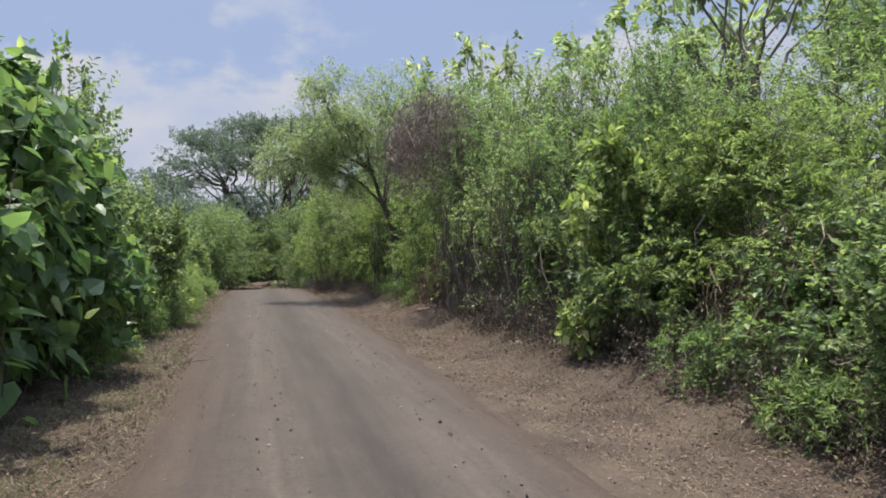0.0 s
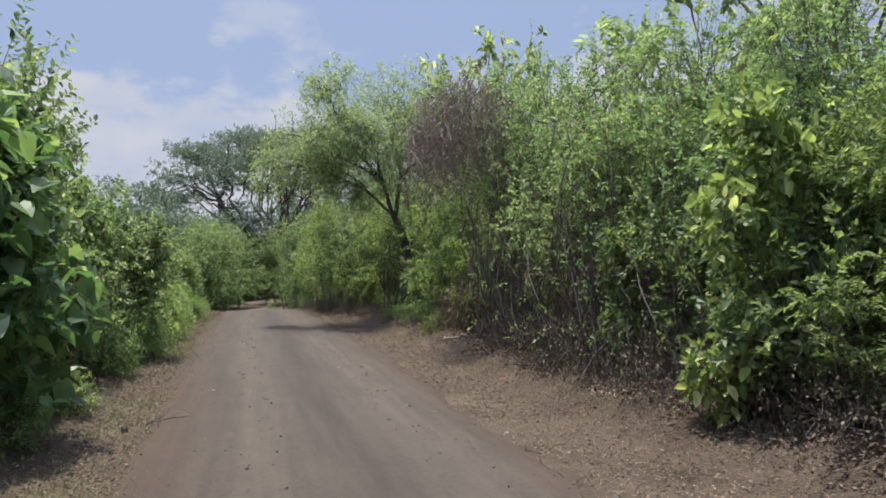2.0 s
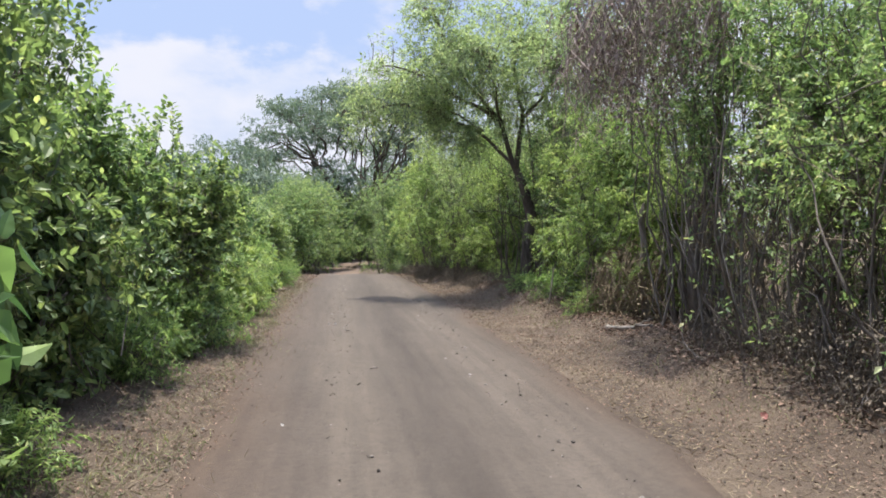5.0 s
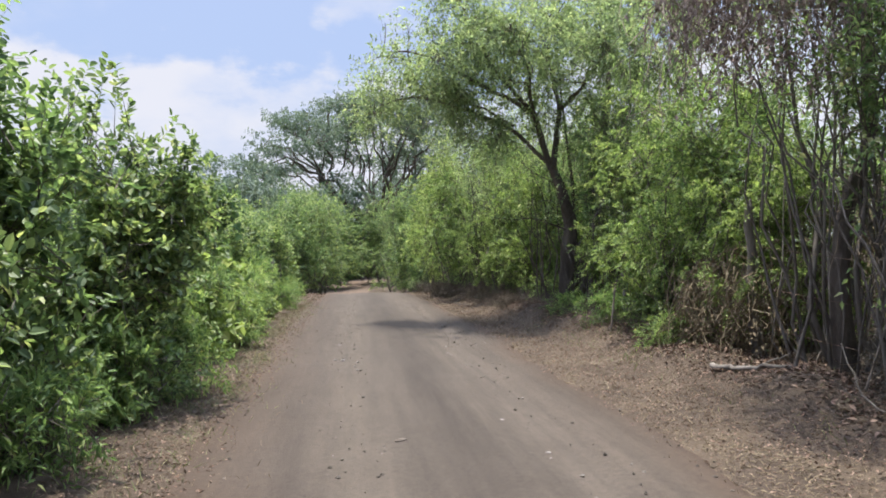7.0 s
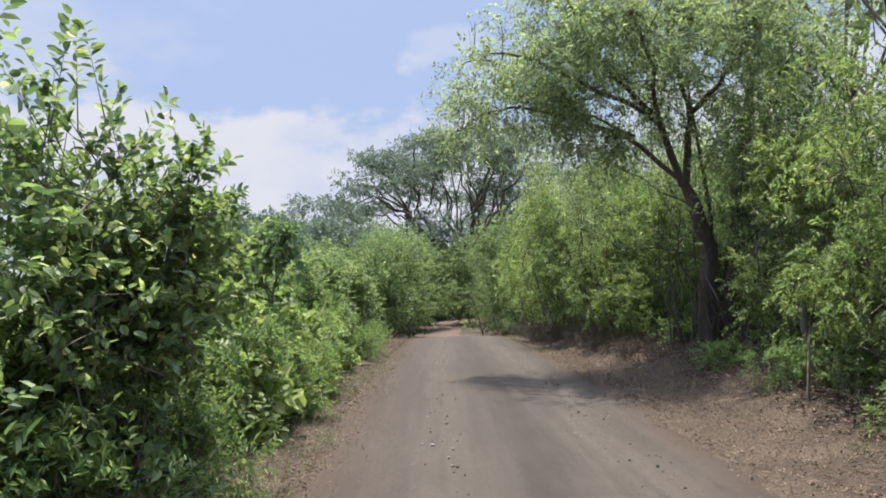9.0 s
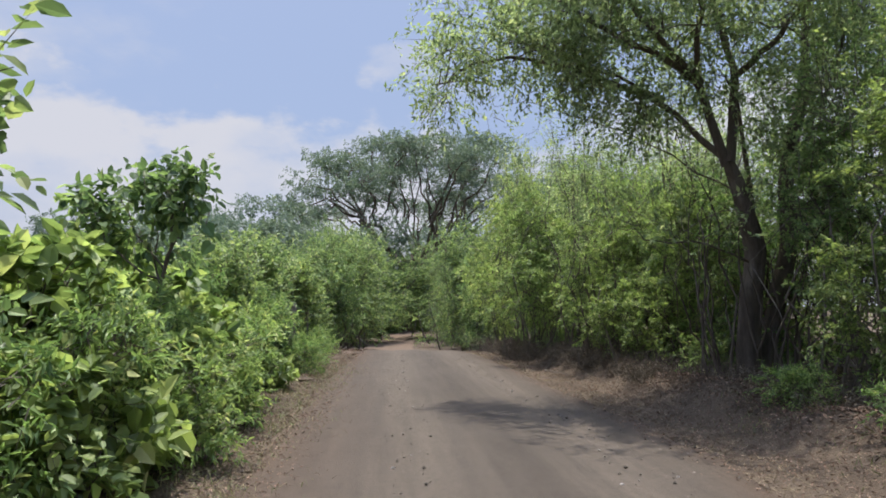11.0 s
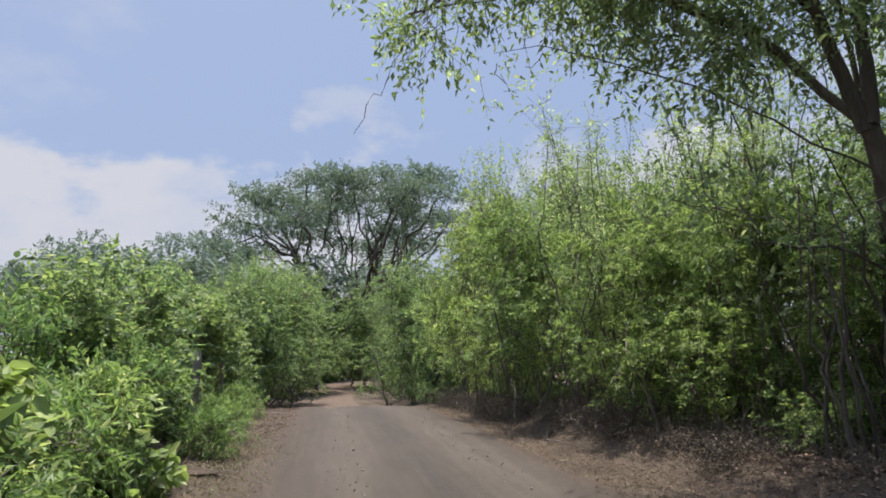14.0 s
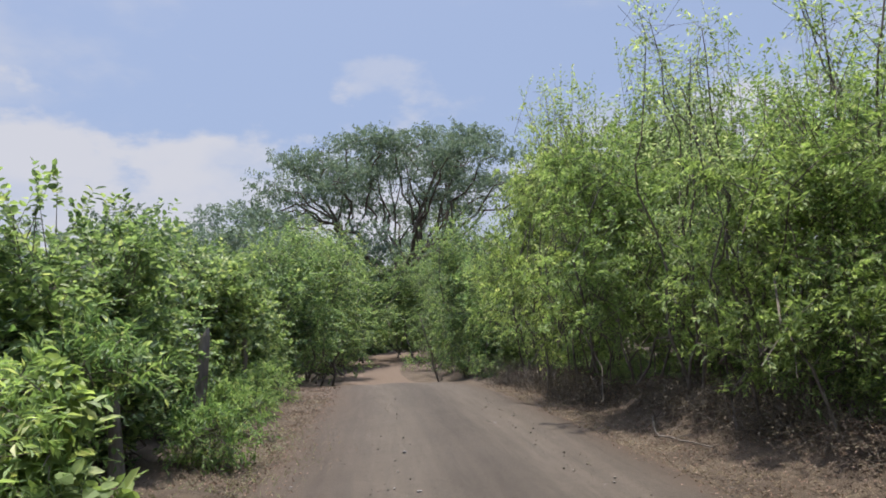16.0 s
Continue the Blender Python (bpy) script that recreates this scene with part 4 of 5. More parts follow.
scatter(feather_bush(84, 1.35, 3.9, 2150), [(5.1, 18.1, 0, 0.98, 1.05), (4.3, 27.3, 90, 1.0, 0.95), (4.1, 30.0, 200, 1.05, 1.05), (3.9, 32.8, 300, 1.05, 1.28), (5.9, 28.8, 30, 1.1, 1.1),
                                            (4.0, 36.0, 130, 1.15, 1.5), (5.8, 32.3, 160, 1.2, 1.55), (5.75, 20.4, 240, 0.9, 0.95), (5.9, 36.0, 60, 1.3, 1.65), (5.4, 25.9, 280, 0.95, 0.9), (9.6, 7.0, 20, 1.7, 1.05), (5.2, 16.3, 70, 0.72, 0.72), (5.7, 5.0, 200, 0.85, 0.78), (5.2, 6.4, 300, 0.85, 0.78), (5.5, 3.9, 40, 0.85, 0.68)])
scatter(small_thicket(85, 1.5, 4.4, 1400, M_BROAD, "deep green thicket at the bend of the track"),
        [(4.7, 40.0, 0, 0.95, 0.9), (4.4, 43.5, 60, 0.95, 0.95), (4.0, 47.0, 130, 1.0, 1.0), (3.4, 50.5, 200, 1.0, 1.05), (6.2, 40.5, 260, 1.3, 1.2), (3.4, 54.0, 20, 1.0, 1.1), (4.2, 58.0, 90, 1.1, 1.1),
         (5.6, 62.0, 150, 1.2, 1.15), (0.6, 69.0, 230, 1.3, 1.1), (2.8, 73.5, 310, 1.4, 1.1), (7.8, 65.0, 310, 1.3, 1.2), (5.5, 50.0, 10, 1.4, 1.3), (5.5, 78.0, 70, 1.4, 1.2)])


# ---- trees on the hillside ----
def hill_tree(seed, mat, label, n=1500, size=0.092):
    r = rnd(seed)
    t = shrub("hillside_tree", r, blob_heap(r, 16, 1.9, 5.6, 1.4, 0.85), n, OVAL, 9, 0.32, size, size * 0.51, mat, label, "tree", stems=6, stem_r=0.05, group="hillside trees", clump=7)
    return t


scatter(hill_tree(91, M_SMALL, "leafy mid-green tree on the hillside behind the thicket"),
        [(8.3, 6.5, 0, 1.0, 0.6), (8.6, 10.2, 60, 1.05, 0.7), (9.0, 13.8, 140, 1.0, 0.85), (10.5, 18.5, 220, 1.0, 0.62), (12.5, 14.0, 100, 1.3, 1.0), (8.8, 23.0, 300, 1.0, 0.95), (9.0, 28.5, 300, 1.0, 0.9), (4.7, 41.5, 190, 0.9, 0.9), (4.2, 49.0, 20, 0.9, 0.95)])
scatter(hill_tree(93, M_BROAD, "leafy hedge tree on bare stems where the track bends", 2300, 0.12),
        [(-2.5, 41.2, 50, 0.85, 0.72), (-1.75, 44.2, 140, 1.05, 0.84), (-2.6, 47.5, 250, 0.95, 0.92), (-1.9, 51.0, 330, 1.1, 0.98), (3.3, 46.0, 10, 0.9, 0.95), (-2.2, 55.0, 80, 1.0, 1.0), (-1.5, 57.8, 20, 1.35, 0.96), (2.7, 60.5, 200, 1.25, 0.98), (0.6, 69.0, 20, 1.1, 0.95), (2.6, 72.0, 160, 1.1, 1.0), (-1.0, 66.5, 280, 1.0, 0.95)])
scatter(hill_tree(92, M_OLIVE, "grey-green tree on the hillside behind the thicket"),
        [(7.6, 3.6, 20, 0.9, 0.52), (8.0, 12.0, 100, 0.9, 0.74), (9.8, 16.2, 190, 0.9, 0.6), (13.0, 18.0, 270, 1.3, 1.1), (10.5, 4.5, 330, 1.1, 0.72), (11.5, 9.0, 200, 1.2, 1.1), (12.5, 11.2, 40, 1.3, 1.15), (8.5, 33.5, 60, 1.1, 1.0), (14.5, 24.0, 150, 1.3, 1.1), (9.5, 38.5, 60, 1.2, 1.0)])


def big_leaf_tree(seed, tall, arms, label):
    """A thin pale trunk with a few bare arms that end in tufts of very large leaves."""
    rng = rnd(seed)
    root = tagged(new("large_leaved_tree"), label, "tree", "large-leaved trees on the hillside")
    part("trunk", tube(Geo(), bent((0, 0, -0.1), (0.2, 0, tall * 0.6), rng, 7, 0.12), np.linspace(0.085, 0.055, 7), 8), M_POST, root, smooth=True)
    crown = Geo()
    for k in range(arms):
        a = k * 2.4 + rng.uniform(-0.3, 0.3)
        end = np.array([1.6 * math.cos(a) * rng.uniform(0.6, 1.2), 1.4 * math.sin(a), tall * rng.uniform(0.85, 1.02)])
        line = bent((0.2, 0, tall * rng.uniform(0.45, 0.6)), end, rng, 7, 0.2)
        part("limb", tube(Geo(), line, np.linspace(0.034, 0.013, 7), 6), M_POST, root, smooth=True)
        o = np.concatenate([end + rng.normal(0, 0.22, (9, 3)), line[4:6] + rng.normal(0, 0.12, (2, 3))])
        sprays(crown, None, o, rng.normal(0, 1, o.shape) + np.array([0, 0, 0.4]), rng, ROUND, 6, 0.3, 0.26, 0.13, droop=0.5)
    tagged(part("crown", crown, M_PALE, root), kind="stuff")
    return root


scatter(big_leaf_tree(95, 6.2, 9, "thin pale tree with tufts of very large leaves"), [(7.9, 23.6, 0, 1.0, 1.34), (9.2, 10.2, 200, 1.0, 1.12), (9.4, 14.2, 120, 1.1, 1.0), (10.2, 12.6, 250, 1.0, 1.12), (6.6, 19.6, 60, 0.8, 0.95)])


# ---- slim saplings over the feathery bushes ----
def sapling(seed, tall):
    rng = rnd(seed)
    root = tagged(new("sapling"), "slim upright sapling with sparse pale leaves", "tree", "saplings east of the track")
    crown, twigs = Geo(), Geo()
    for k in range(3):
        end = np.array([rng.normal(-0.7, 0.75), rng.normal(0, 0.5), tall * rng.uniform(0.75, 1.0)])
        line = bent((rng.normal(0, 0.1), rng.normal(0, 0.1), -0.05), end, rng, 12, 0.12)
        part("stem", tube(Geo(), line, np.linspace(0.026, 0.005, 12), 5), M_TWIG, root, smooth=True)
        s = line[rng.integers(5, 12, 42)] + rng.normal(0, 0.06, (42, 3))
        sprays(crown, twigs, s, rng.normal(0, 1, s.shape) + np.array([0, 0, 0.5]), rng, OVAL, 8, 0.45, 0.075, 0.034, droop=0.2, twig_share=1.0, twig_r=0.003)
    tagged(part("twig_tangle", twigs, M_TWIG, root), kind="stuff")
    tagged(part("crown", crown, M_PALE, root), kind="stuff")
    return root


scatter(sapling(97, 5.6), [(4.4, 27.6, 0, 1.0, 0.85), (3.9, 28.9, 90, 0.95, 0.95), (5.2, 27.0, 180, 1.0, 1.05), (4.6, 29.8, 270, 1.0, 1.0), (5.6, 26.2, 60, 1.0, 1.1), (3.6, 34.6, 150, 1.0, 1.1), (4.3, 33.5, 20, 1.0, 1.05), (5.9, 27.6, 120, 1.1, 1.2), (6.4, 26.4, 240, 1.1, 1.25), (6.6, 28.4, 10, 1.1, 1.2)])

# ---- hedge west of the track ----
def yellow_weed(seed, wide, tall, n=300, label="yellow-green large-leaved weed among the verge growth", group="large-leaved weeds west of the track"):
    r = rnd(seed)
    return shrub("large_leaved_weed", r, blob_heap(r, 7, wide, tall, 0.3, 0.3), n, ROUND, 5, 0.24, 0.16, 0.105, M_LIME,
                 label, "weeds", stems=5, stem_r=0.01, foot=0.2, droop=0.4, group=group, shoots=10)


scatter(heart_thicket(101, 0.95, 3.0, 1500), [(-2.75, 5.6, 0, 1.0, 1.0), (-2.65, 7.4, 100, 1.0, 1.05), (-2.75, 3.4, 220, 1.0, 1.0), (-2.55, 8.9, 160, 0.95, 1.0)])
scatter(broad_shrub(102, 0.95, 3.0, 3300, ROUND, 0.092),
        [(-2.5, 9.2, 0, 0.95, 1.12), (-2.6, 10.8, 80, 0.95, 1.2), (-2.4, 12.3, 160, 0.9, 1.12), (-2.5, 13.9, 240, 0.9, 0.98), (-2.0, 15.7, 300, 0.85, 0.86), (-2.6, 17.0, 20, 0.8, 0.7), (-2.75, 25.7, 10, 0.85, 0.68), (-2.7, 27.5, 100, 0.92, 0.75), (-2.8, 29.5, 190, 0.92, 0.77), (-2.75, 31.7, 280, 0.95, 0.8), (-2.75, 34.2, 50, 0.95, 0.82)])
scatter(broad_shrub(103, 1.05, 3.1, 1350),
        [(-2.8, 37.2, 310, 1.0, 0.88), (-2.8, 40.0, 60, 1.0, 0.92), (-4.2, 43.0, 130, 1.05, 1.1), (-4.4, 47.5, 220, 1.15, 1.40), (-3.6, 59.5, 90, 1.2, 1.3), (-5.0, 36.0, 10, 1.2, 1.03),
         (-5.0, 44.0, 10, 1.3, 1.40), (-5.4, 52.0, 10, 1.5, 1.66), (-7.5, 40.0, 80, 1.4, 1.17), (-1.3, 62.5, 80, 1.3, 1.45), (0.4, 66.0, 150, 1.3, 1.40), (-3.8, 8.6, 15, 1.0, 1.0), (-3.8, 11.2, 100, 1.0, 1.1), (-3.7, 13.6, 250, 1.0, 0.95), (-3.7, 15.4, 40, 1.0, 0.82), (-3.5, 16.8, 200, 1.0, 0.8), (-3.6, 12.3, 330, 1.0, 1.05), (2.4, 69.8, 20, 1.3, 1.35), (5.0, 74.5, 260, 1.4, 1.35), (8.6, 78.0, 200, 1.5, 1.35), (4.1, 39.2, 40, 0.75, 0.63), (3.9, 42.2, 140, 0.8, 0.83)])


scatter(yellow_weed(106, 0.5, 1.45), [(-2.5, 19.2, 0, 1.0, 1.0), (-2.6, 20.9, 90, 1.0, 1.05), (-2.4, 22.2, 180, 0.95, 1.0), (-1.85, 18.2, 270, 0.7, 0.6), (-2.9, 17.9, 45, 1.0, 1.0), (-1.9, 14.9, 60, 0.6, 0.55), (-1.95, 24.6, 120, 0.8, 0.7), (-1.95, 19.4, 200, 0.8, 0.75), (-2.0, 20.6, 310, 0.85, 0.8), (-1.95, 22.0, 70, 0.8, 0.75), (-2.15, 18.7, 130, 1.1, 1.0), (-1.8, 20.0, 240, 0.75, 0.65), (-2.3, 21.5, 20, 1.0, 0.95)])
scatter(yellow_weed(107, 0.6, 2.9, 330, "tall bright large-leaved shoots standing out of the thicket", "large-leaved shoots east of the track"),
        [(4.35, 6.9, 0, 0.72, 0.9), (4.5, 9.4, 250, 0.6, 0.62)])
scatter(low_weed(104, 0.62, 1.15, 820), [(-2.2, 17.3, 0, 1.2, 1.25), (-2.0, 18.6, 70, 1.1, 1.1), (-2.1, 19.9, 150, 1.15, 1.1), (-2.0, 21.2, 220, 1.1, 1.05), (-2.2, 22.6, 300, 1.2, 1.2), (-2.0, 24.0, 30, 1.1, 1.1), (-2.3, 25.4, 100, 1.2, 1.2),
                                          (-3.2, 18.0, 200, 1.4, 1.5), (-3.3, 20.4, 260, 1.4, 1.45), (-3.3, 22.4, 20, 1.4, 1.5), (-3.3, 24.6, 120, 1.5, 1.6), (-4.6, 19.0, 120, 1.7, 1.3), (-4.8, 22.0, 120, 1.7, 1.3), (-4.8, 25.0, 120, 1.7, 1.45)])
scatter(low_weed(105, 0.4, 0.6, 420), [(-1.95, 8.8, 0, 1.0, 1.0), (-1.8, 10.4, 90, 0.8, 0.8), (-1.85, 13.2, 180, 1.0, 1.1), (-1.75, 14.8, 270, 1.1, 1.3), (-1.6, 16.2, 45, 1.0, 1.3), (-1.7, 27.6, 135, 1.0, 1.1), (-1.75, 29.4, 225, 1.0, 1.1),
                                        (-1.8, 31.3, 315, 1.1, 1.1), (4.2, 4.9, 20, 0.9, 0.9), (3.9, 3.4, 110, 0.9, 0.8), (4.35, 17.0, 200, 0.8, 0.7), (4.4, 21.2, 290, 0.8, 0.7), (-1.9, 33.6, 15, 1.1, 1.2), 
                                        (4.35, 19.3, 30, 0.9, 0.9)])


# ---- stones, litter and straw ----
def stones(seed, n):
    """Loose pebbles trodden into the track."""
    rng = rnd(seed)
    g = Geo()
    oct_v = np.array([(1, 0, 0), (0, 1, 0), (-1, 0, 0), (0, -1, 0), (0, 0, 0.6), (0, 0, -0.6)], float)
    oct_f = np.array([(0, 1, 4), (1, 2, 4), (2, 3, 4), (3, 0, 4), (1, 0, 5), (2, 1, 5), (3, 2, 5), (0, 3, 5)])
    y = rng.uniform(0, 34, n)
    u = rng.uniform(-1, 1, n)
    x = centre(y) + u * (half_width(y) + 0.25)
    s = 0.006 + 0.017 * rng.random(n) ** 3
    z = height(x, y) + 0.026
    rot = rng.uniform(0, 6.28, n)
    v = oct_v[None] * (s[:, None, None] * rng.uniform(0.6, 1.3, (n, 6, 3)))
    cs, sn = np.cos(rot)[:, None], np.sin(rot)[:, None]
    v = np.stack([v[..., 0] * cs - v[..., 1] * sn + x[:, None], v[..., 0] * sn + v[..., 1] * cs + y[:, None], v[..., 2] + z[:, None]], -1)
    g.add(v.reshape(-1, 3), ((np.arange(n) * 6)[:, None, None] + oct_f[None]).reshape(-1, 3))
    return g


solo("gravel", stones(111, 3500), M_GRIT, "scattered grey pebbles and clods on the track", "gravel", "stuff")


def litter(seed, n, lo, hi, y0, y1, size):
    """Curled dead leaves lying on the ground between two offsets from the middle of the track."""
    rng = rnd(seed)
    y = rng.uniform(y0, y1, n)
    u = lo + (hi - lo) * rng.beta(1.6, 1.4, n)
    x = centre(y) + u
    p = np.stack([x, y, height(x, y) + rng.uniform(0.008, 0.05, n)], -1)
    ax = rng.normal(0, 1, (n, 3)) * np.array([1, 1, 0.3])
    nm = rng.normal(0, 0.5, (n, 3)) + np.array([0, 0, 1.0])
    g = Geo()
    leaves(g, OVAL, p, ax, nm, size * rng.uniform(0.5, 1.4, n), size * 0.5 * rng.uniform(0.6, 1.3, n))
    return g


solo("leaf_litter", litter(112, 46000, 1.6, 4.1, 0, 36, 0.028), M_LITTER, "drifts of dry brown leaves along the verge", "leaf litter", "stuff")
solo("leaf_litter", litter(118, 26000, 2.9, 4.4, 0, 38, 0.055), M_LITTER, "deep drift of curled dead leaves banked against the thicket", "leaf litter", "stuff")
solo("leaf_litter", litter(113, 20000, -2.9, -1.45, 2, 38, 0.03), M_LITTER, "dry brown leaves scattered along the grassy verge", "leaf litter", "stuff")


BLADE = (np.array([(0, -0.5, 0), (0.55, -0.35, 0.04), (1, 0, -0.05), (0.55, 0.35, 0.04), (0, 0.5, 0)]), np.array([(0, 1, 3), (0, 3, 4), (1, 2, 3)]))


def blades(seed, n, lo, hi, y0, y1, tall, lay, a=1.4, b=1.4):
    """Grass blades, standing or flattened."""
    rng = rnd(seed)
    clump = rng.uniform(0, 1, (max(n // 14, 1), 2))
    who = rng.integers(0, len(clump), n)
    y = y0 + (y1 - y0) * clump[who, 1] + rng.normal(0, 0.16, n)
    base = rng.beta(a, b, len(clump))
    u = lo + (hi - lo) * base[who] + rng.normal(0, 0.13, n)
    x = centre(y) + u
    p = np.stack([x, y, height(x, y) + 0.0], -1)
    ax = rng.normal(0, lay, (n, 3)) * np.array([1, 1, 0.15]) + np.array([0, 0, 1.0])
    L = tall * rng.uniform(0.4, 1.3, n)
    g = Geo()
    leaves(g, BLADE, p, ax, rng.normal(0, 0.4, (n, 3)) + np.array([0, 0, 0.8]), L, 0.0054 * rng.uniform(0.5, 1.4, n))
    return g


solo("dry_grass", blades(114, 34000, 1.5, 3.3, 0, 36, 0.062, 4.0, 1.3, 1.7), M_STRAW, "flattened straw-coloured dry grass on the verge", "dry grass", "stuff")
solo("dry_grass", blades(115, 22000, -2.6, -1.2, 2, 34, 0.085, 3.0), M_STRAW, "sparse straw-coloured grass on the verge", "dry grass", "stuff")
solo("grass", blades(116, 9000, -2.8, -1.5, 2, 30, 0.11, 1.3), M_GRASS, "thin tufts of yellowing green grass under the hedge", "grass", "stuff")
solo("grass", blades(117, 1800, 2.6, 3.7, 2, 22, 0.11, 0.8), M_GRASS, "thin tufts of yellowing grass on the verge", "grass", "stuff")


# ---- fence posts, wire and fallen wood ----
def fence_post(x, y, tall, r, lean, seed, label, group):
    """A rough round post: knotty, split at the top, out of true."""
    rng = rnd(seed)
    root = tagged(new("fence_post"), label, "fence post", group)
    z = float(height(x, y))
    root.location = (x, y, z - 0.06)
    line = bent((0, 0, 0), (lean[0], lean[1], tall), rng, 9, 0.06)
    g = Geo()
    tube(g, line, r * (1 + 0.12 * np.sin(np.arange(9) * 2.1 + seed)) * np.linspace(1.15, 0.85, 9), 9)
    part("shaft", g, M_POST, root, smooth=True)
    top = line[-1]
    part("split_top", tube(Geo(), [top - [0, 0, 0.03], top + [0.15 * r, 0.2 * r, 0.05], top + [0.4 * r, 0.1 * r, 0.1]], [r * 0.7, r * 0.45, r * 0.1], 6), M_POST, root)
    return np.array([x, y, z - 0.06]), line


EAST, WEST = "fence posts east of the track", "living fence posts west of the track"
east = [fence_post(4.5, 2.9, 1.35, 0.045, (0.05, 0.1), 1, "weathered grey fence post carrying wire", EAST), fence_post(4.55, 6.3, 1.3, 0.04, (0.35, 0.15), 2, "leaning weathered stick post on a wire fence", EAST),
        fence_post(4.75, 10.6, 1.3, 0.036, (0.0, 0.1), 3, "weathered grey fence post under the thicket", EAST), fence_post(4.75, 15.8, 1.75, 0.055, (-0.03, 0.05), 4, "upright grey post beside dry brush", EAST),
        fence_post(4.9, 20.0, 1.4, 0.05, (0.05, 0.0), 5, "weathered grey fence post under the bushes", EAST)]
west = [fence_post(-2.2, 26.8, 1.2, 0.06, (-0.12, 0.0), 6, "slanting grey living fence post", WEST), fence_post(-2.05, 28.9, 1.25, 0.07, (0.1, 0.1), 7, "pale living fence post sprouting leaves", WEST),
        fence_post(-2.1, 29.7, 1.2, 0.045, (-0.1, 0.0), 8, "thin pale living fence post", WEST), fence_post(-2.1, 32.2, 1.25, 0.06, (0.05, 0.0), 9, "pale living fence post", WEST), fence_post(-2.5, 25.0, 1.1, 0.05, (0.05, 0.1), 10, "pale living fence post among weeds", WEST)]


def wires(row, levels, label):
    """Rusty barbed strands sagging from post to post."""
    for lv in levels:
        root = tagged(new("barbed_wire"), label, "fence wire", "barbed wire strands")
        for (a, la), (b, lb) in zip(row[:-1], row[1:]):
            p, q = a + la[int(lv * 8)], b + lb[int(lv * 8)]
            t = np.linspace(0, 1, 14)[:, None]
            line = p + t * (q - p)
            line[:, 2] -= 0.06 * np.sin(np.pi * t[:, 0])
            part("strand", tube(Geo(), line, np.full(14, 0.0022), 4), M_WIRE, root)
            for k in range(1, 13, 2):
                c = line[k]
                part("barb", tube(Geo(), [c + [-0.012, 0.0, -0.012], c + [0.0, 0.004, 0.0], c + [0.012, 0.0, 0.014]], [0.0012, 0.002, 0.0012], 3), M_WIRE, root)


wires(east, (0.35, 0.6, 0.85), "rusty barbed wire strand stapled to the posts")


def fallen(name, pts, r, mat, label, twigs=0, seed=0):
    """Wood lying on the ground, with a few side twigs."""
    rng = rnd(seed)
    p = np.array([(x, y, float(height(x, y)) + dz) for x, y, dz in pts])
    root = tagged(new(name), label, "fallen branch")
    root.location = p[0]
    p = p - p[0]
    t = np.linspace(0, len(p) - 1, 12)
    fine = np.stack([np.interp(t, np.arange(len(p)), p[:, c]) for c in range(3)], 1) + rng.normal(0, r * 0.4, (12, 3))
    part("stick", tube(Geo(), fine, np.linspace(r, r * 0.5, 12), 7), mat, root, smooth=True)
    for _ in range(twigs):
        s = fine[rng.integers(3, 12)]
        part("twig", tube(Geo(), bent(s, s + np.array([rng.normal(0, 0.2), rng.normal(0, 0.2), rng.uniform(0.0, 0.2)]), rng, 5, 0.2), np.linspace(r * 0.4, r * 0.15, 5), 5), mat, root)


fallen("fallen_branch", [(3.95, 15.4, 0.03), (4.05, 14.9, 0.05), (4.2, 14.4, 0.04)], 0.035, M_POST, "pale barkless branch lying on the verge", 1, 3)
fallen("fallen_branch", [(3.9, 12.6, 0.02), (4.05, 13.3, 0.1), (4.25, 13.8, 0.35)], 0.012, M_TWIG, "thin forked dead branch leaning on the bank", 4, 4)
fallen("fallen_branch", [(-0.75, 9.55, 0.035), (-0.55, 9.75, 0.045), (-0.35, 9.8, 0.04)], 0.008, M_TWIG, "thin dry twig on the edge of the track", 3, 5)
fallen("fallen_branch", [(4.3, 5.6, 0.02), (4.2, 6.2, 0.12), (4.45, 6.7, 0.3)], 0.014, M_TWIG, "dry crooked branch by the wire fence", 4, 6)
fallen("fallen_branch", [(3.6, 29.2, 0.03), (3.2, 28.2, 0.05), (3.45, 27.3, 0.04)], 0.016, M_TWIG, "thin bare branch on the dusty bank", 3, 7)
fallen("fallen_branch", [(4.9, 9.6, 1.9), (4.5, 9.9, 2.2), (4.1, 10.4, 2.4), (3.9, 10.8, 2.35)], 0.009, M_POST, "pale dead bough hanging out of the thicket", 5, 8)


# ---- stones and the clod on the edge of the track ----
def stone(x, y, size, flat, seed, label, name="stone", mat=None):
    rng = rnd(seed)
    bm = bmesh.new()
    bmesh.ops.create_icosphere(bm, subdivisions=2, radius=1)
    ph = rng.uniform(0, 6.28, 3)
    for v in bm.verts:
        k = 1 + 0.16 * math.sin(3.1 * v.co.x + ph[0]) + 0.14 * math.sin(3.7 * v.co.y + ph[1]) + 0.1 * math.sin(5 * v.co.z + ph[2])
        v.co = Vector((v.co.x * k * size[0], v.co.y * k * size[1], v.co.z * k * flat))
    me = bpy.data.meshes.new(name)
    bm.to_mesh(me)
    bm.free()
    me.materials.append(mat or M_STONE)
    ob = tagged(new(name, me), label, "stone", "loose stones on the track")
    ob.location = (x, y, float(height(x, y)) + flat * 0.35 + (0.02 if abs(x - 0.85) < 1.6 else 0))
    ob.rotation_euler = (0, 0, rng.uniform(0, 6.28))


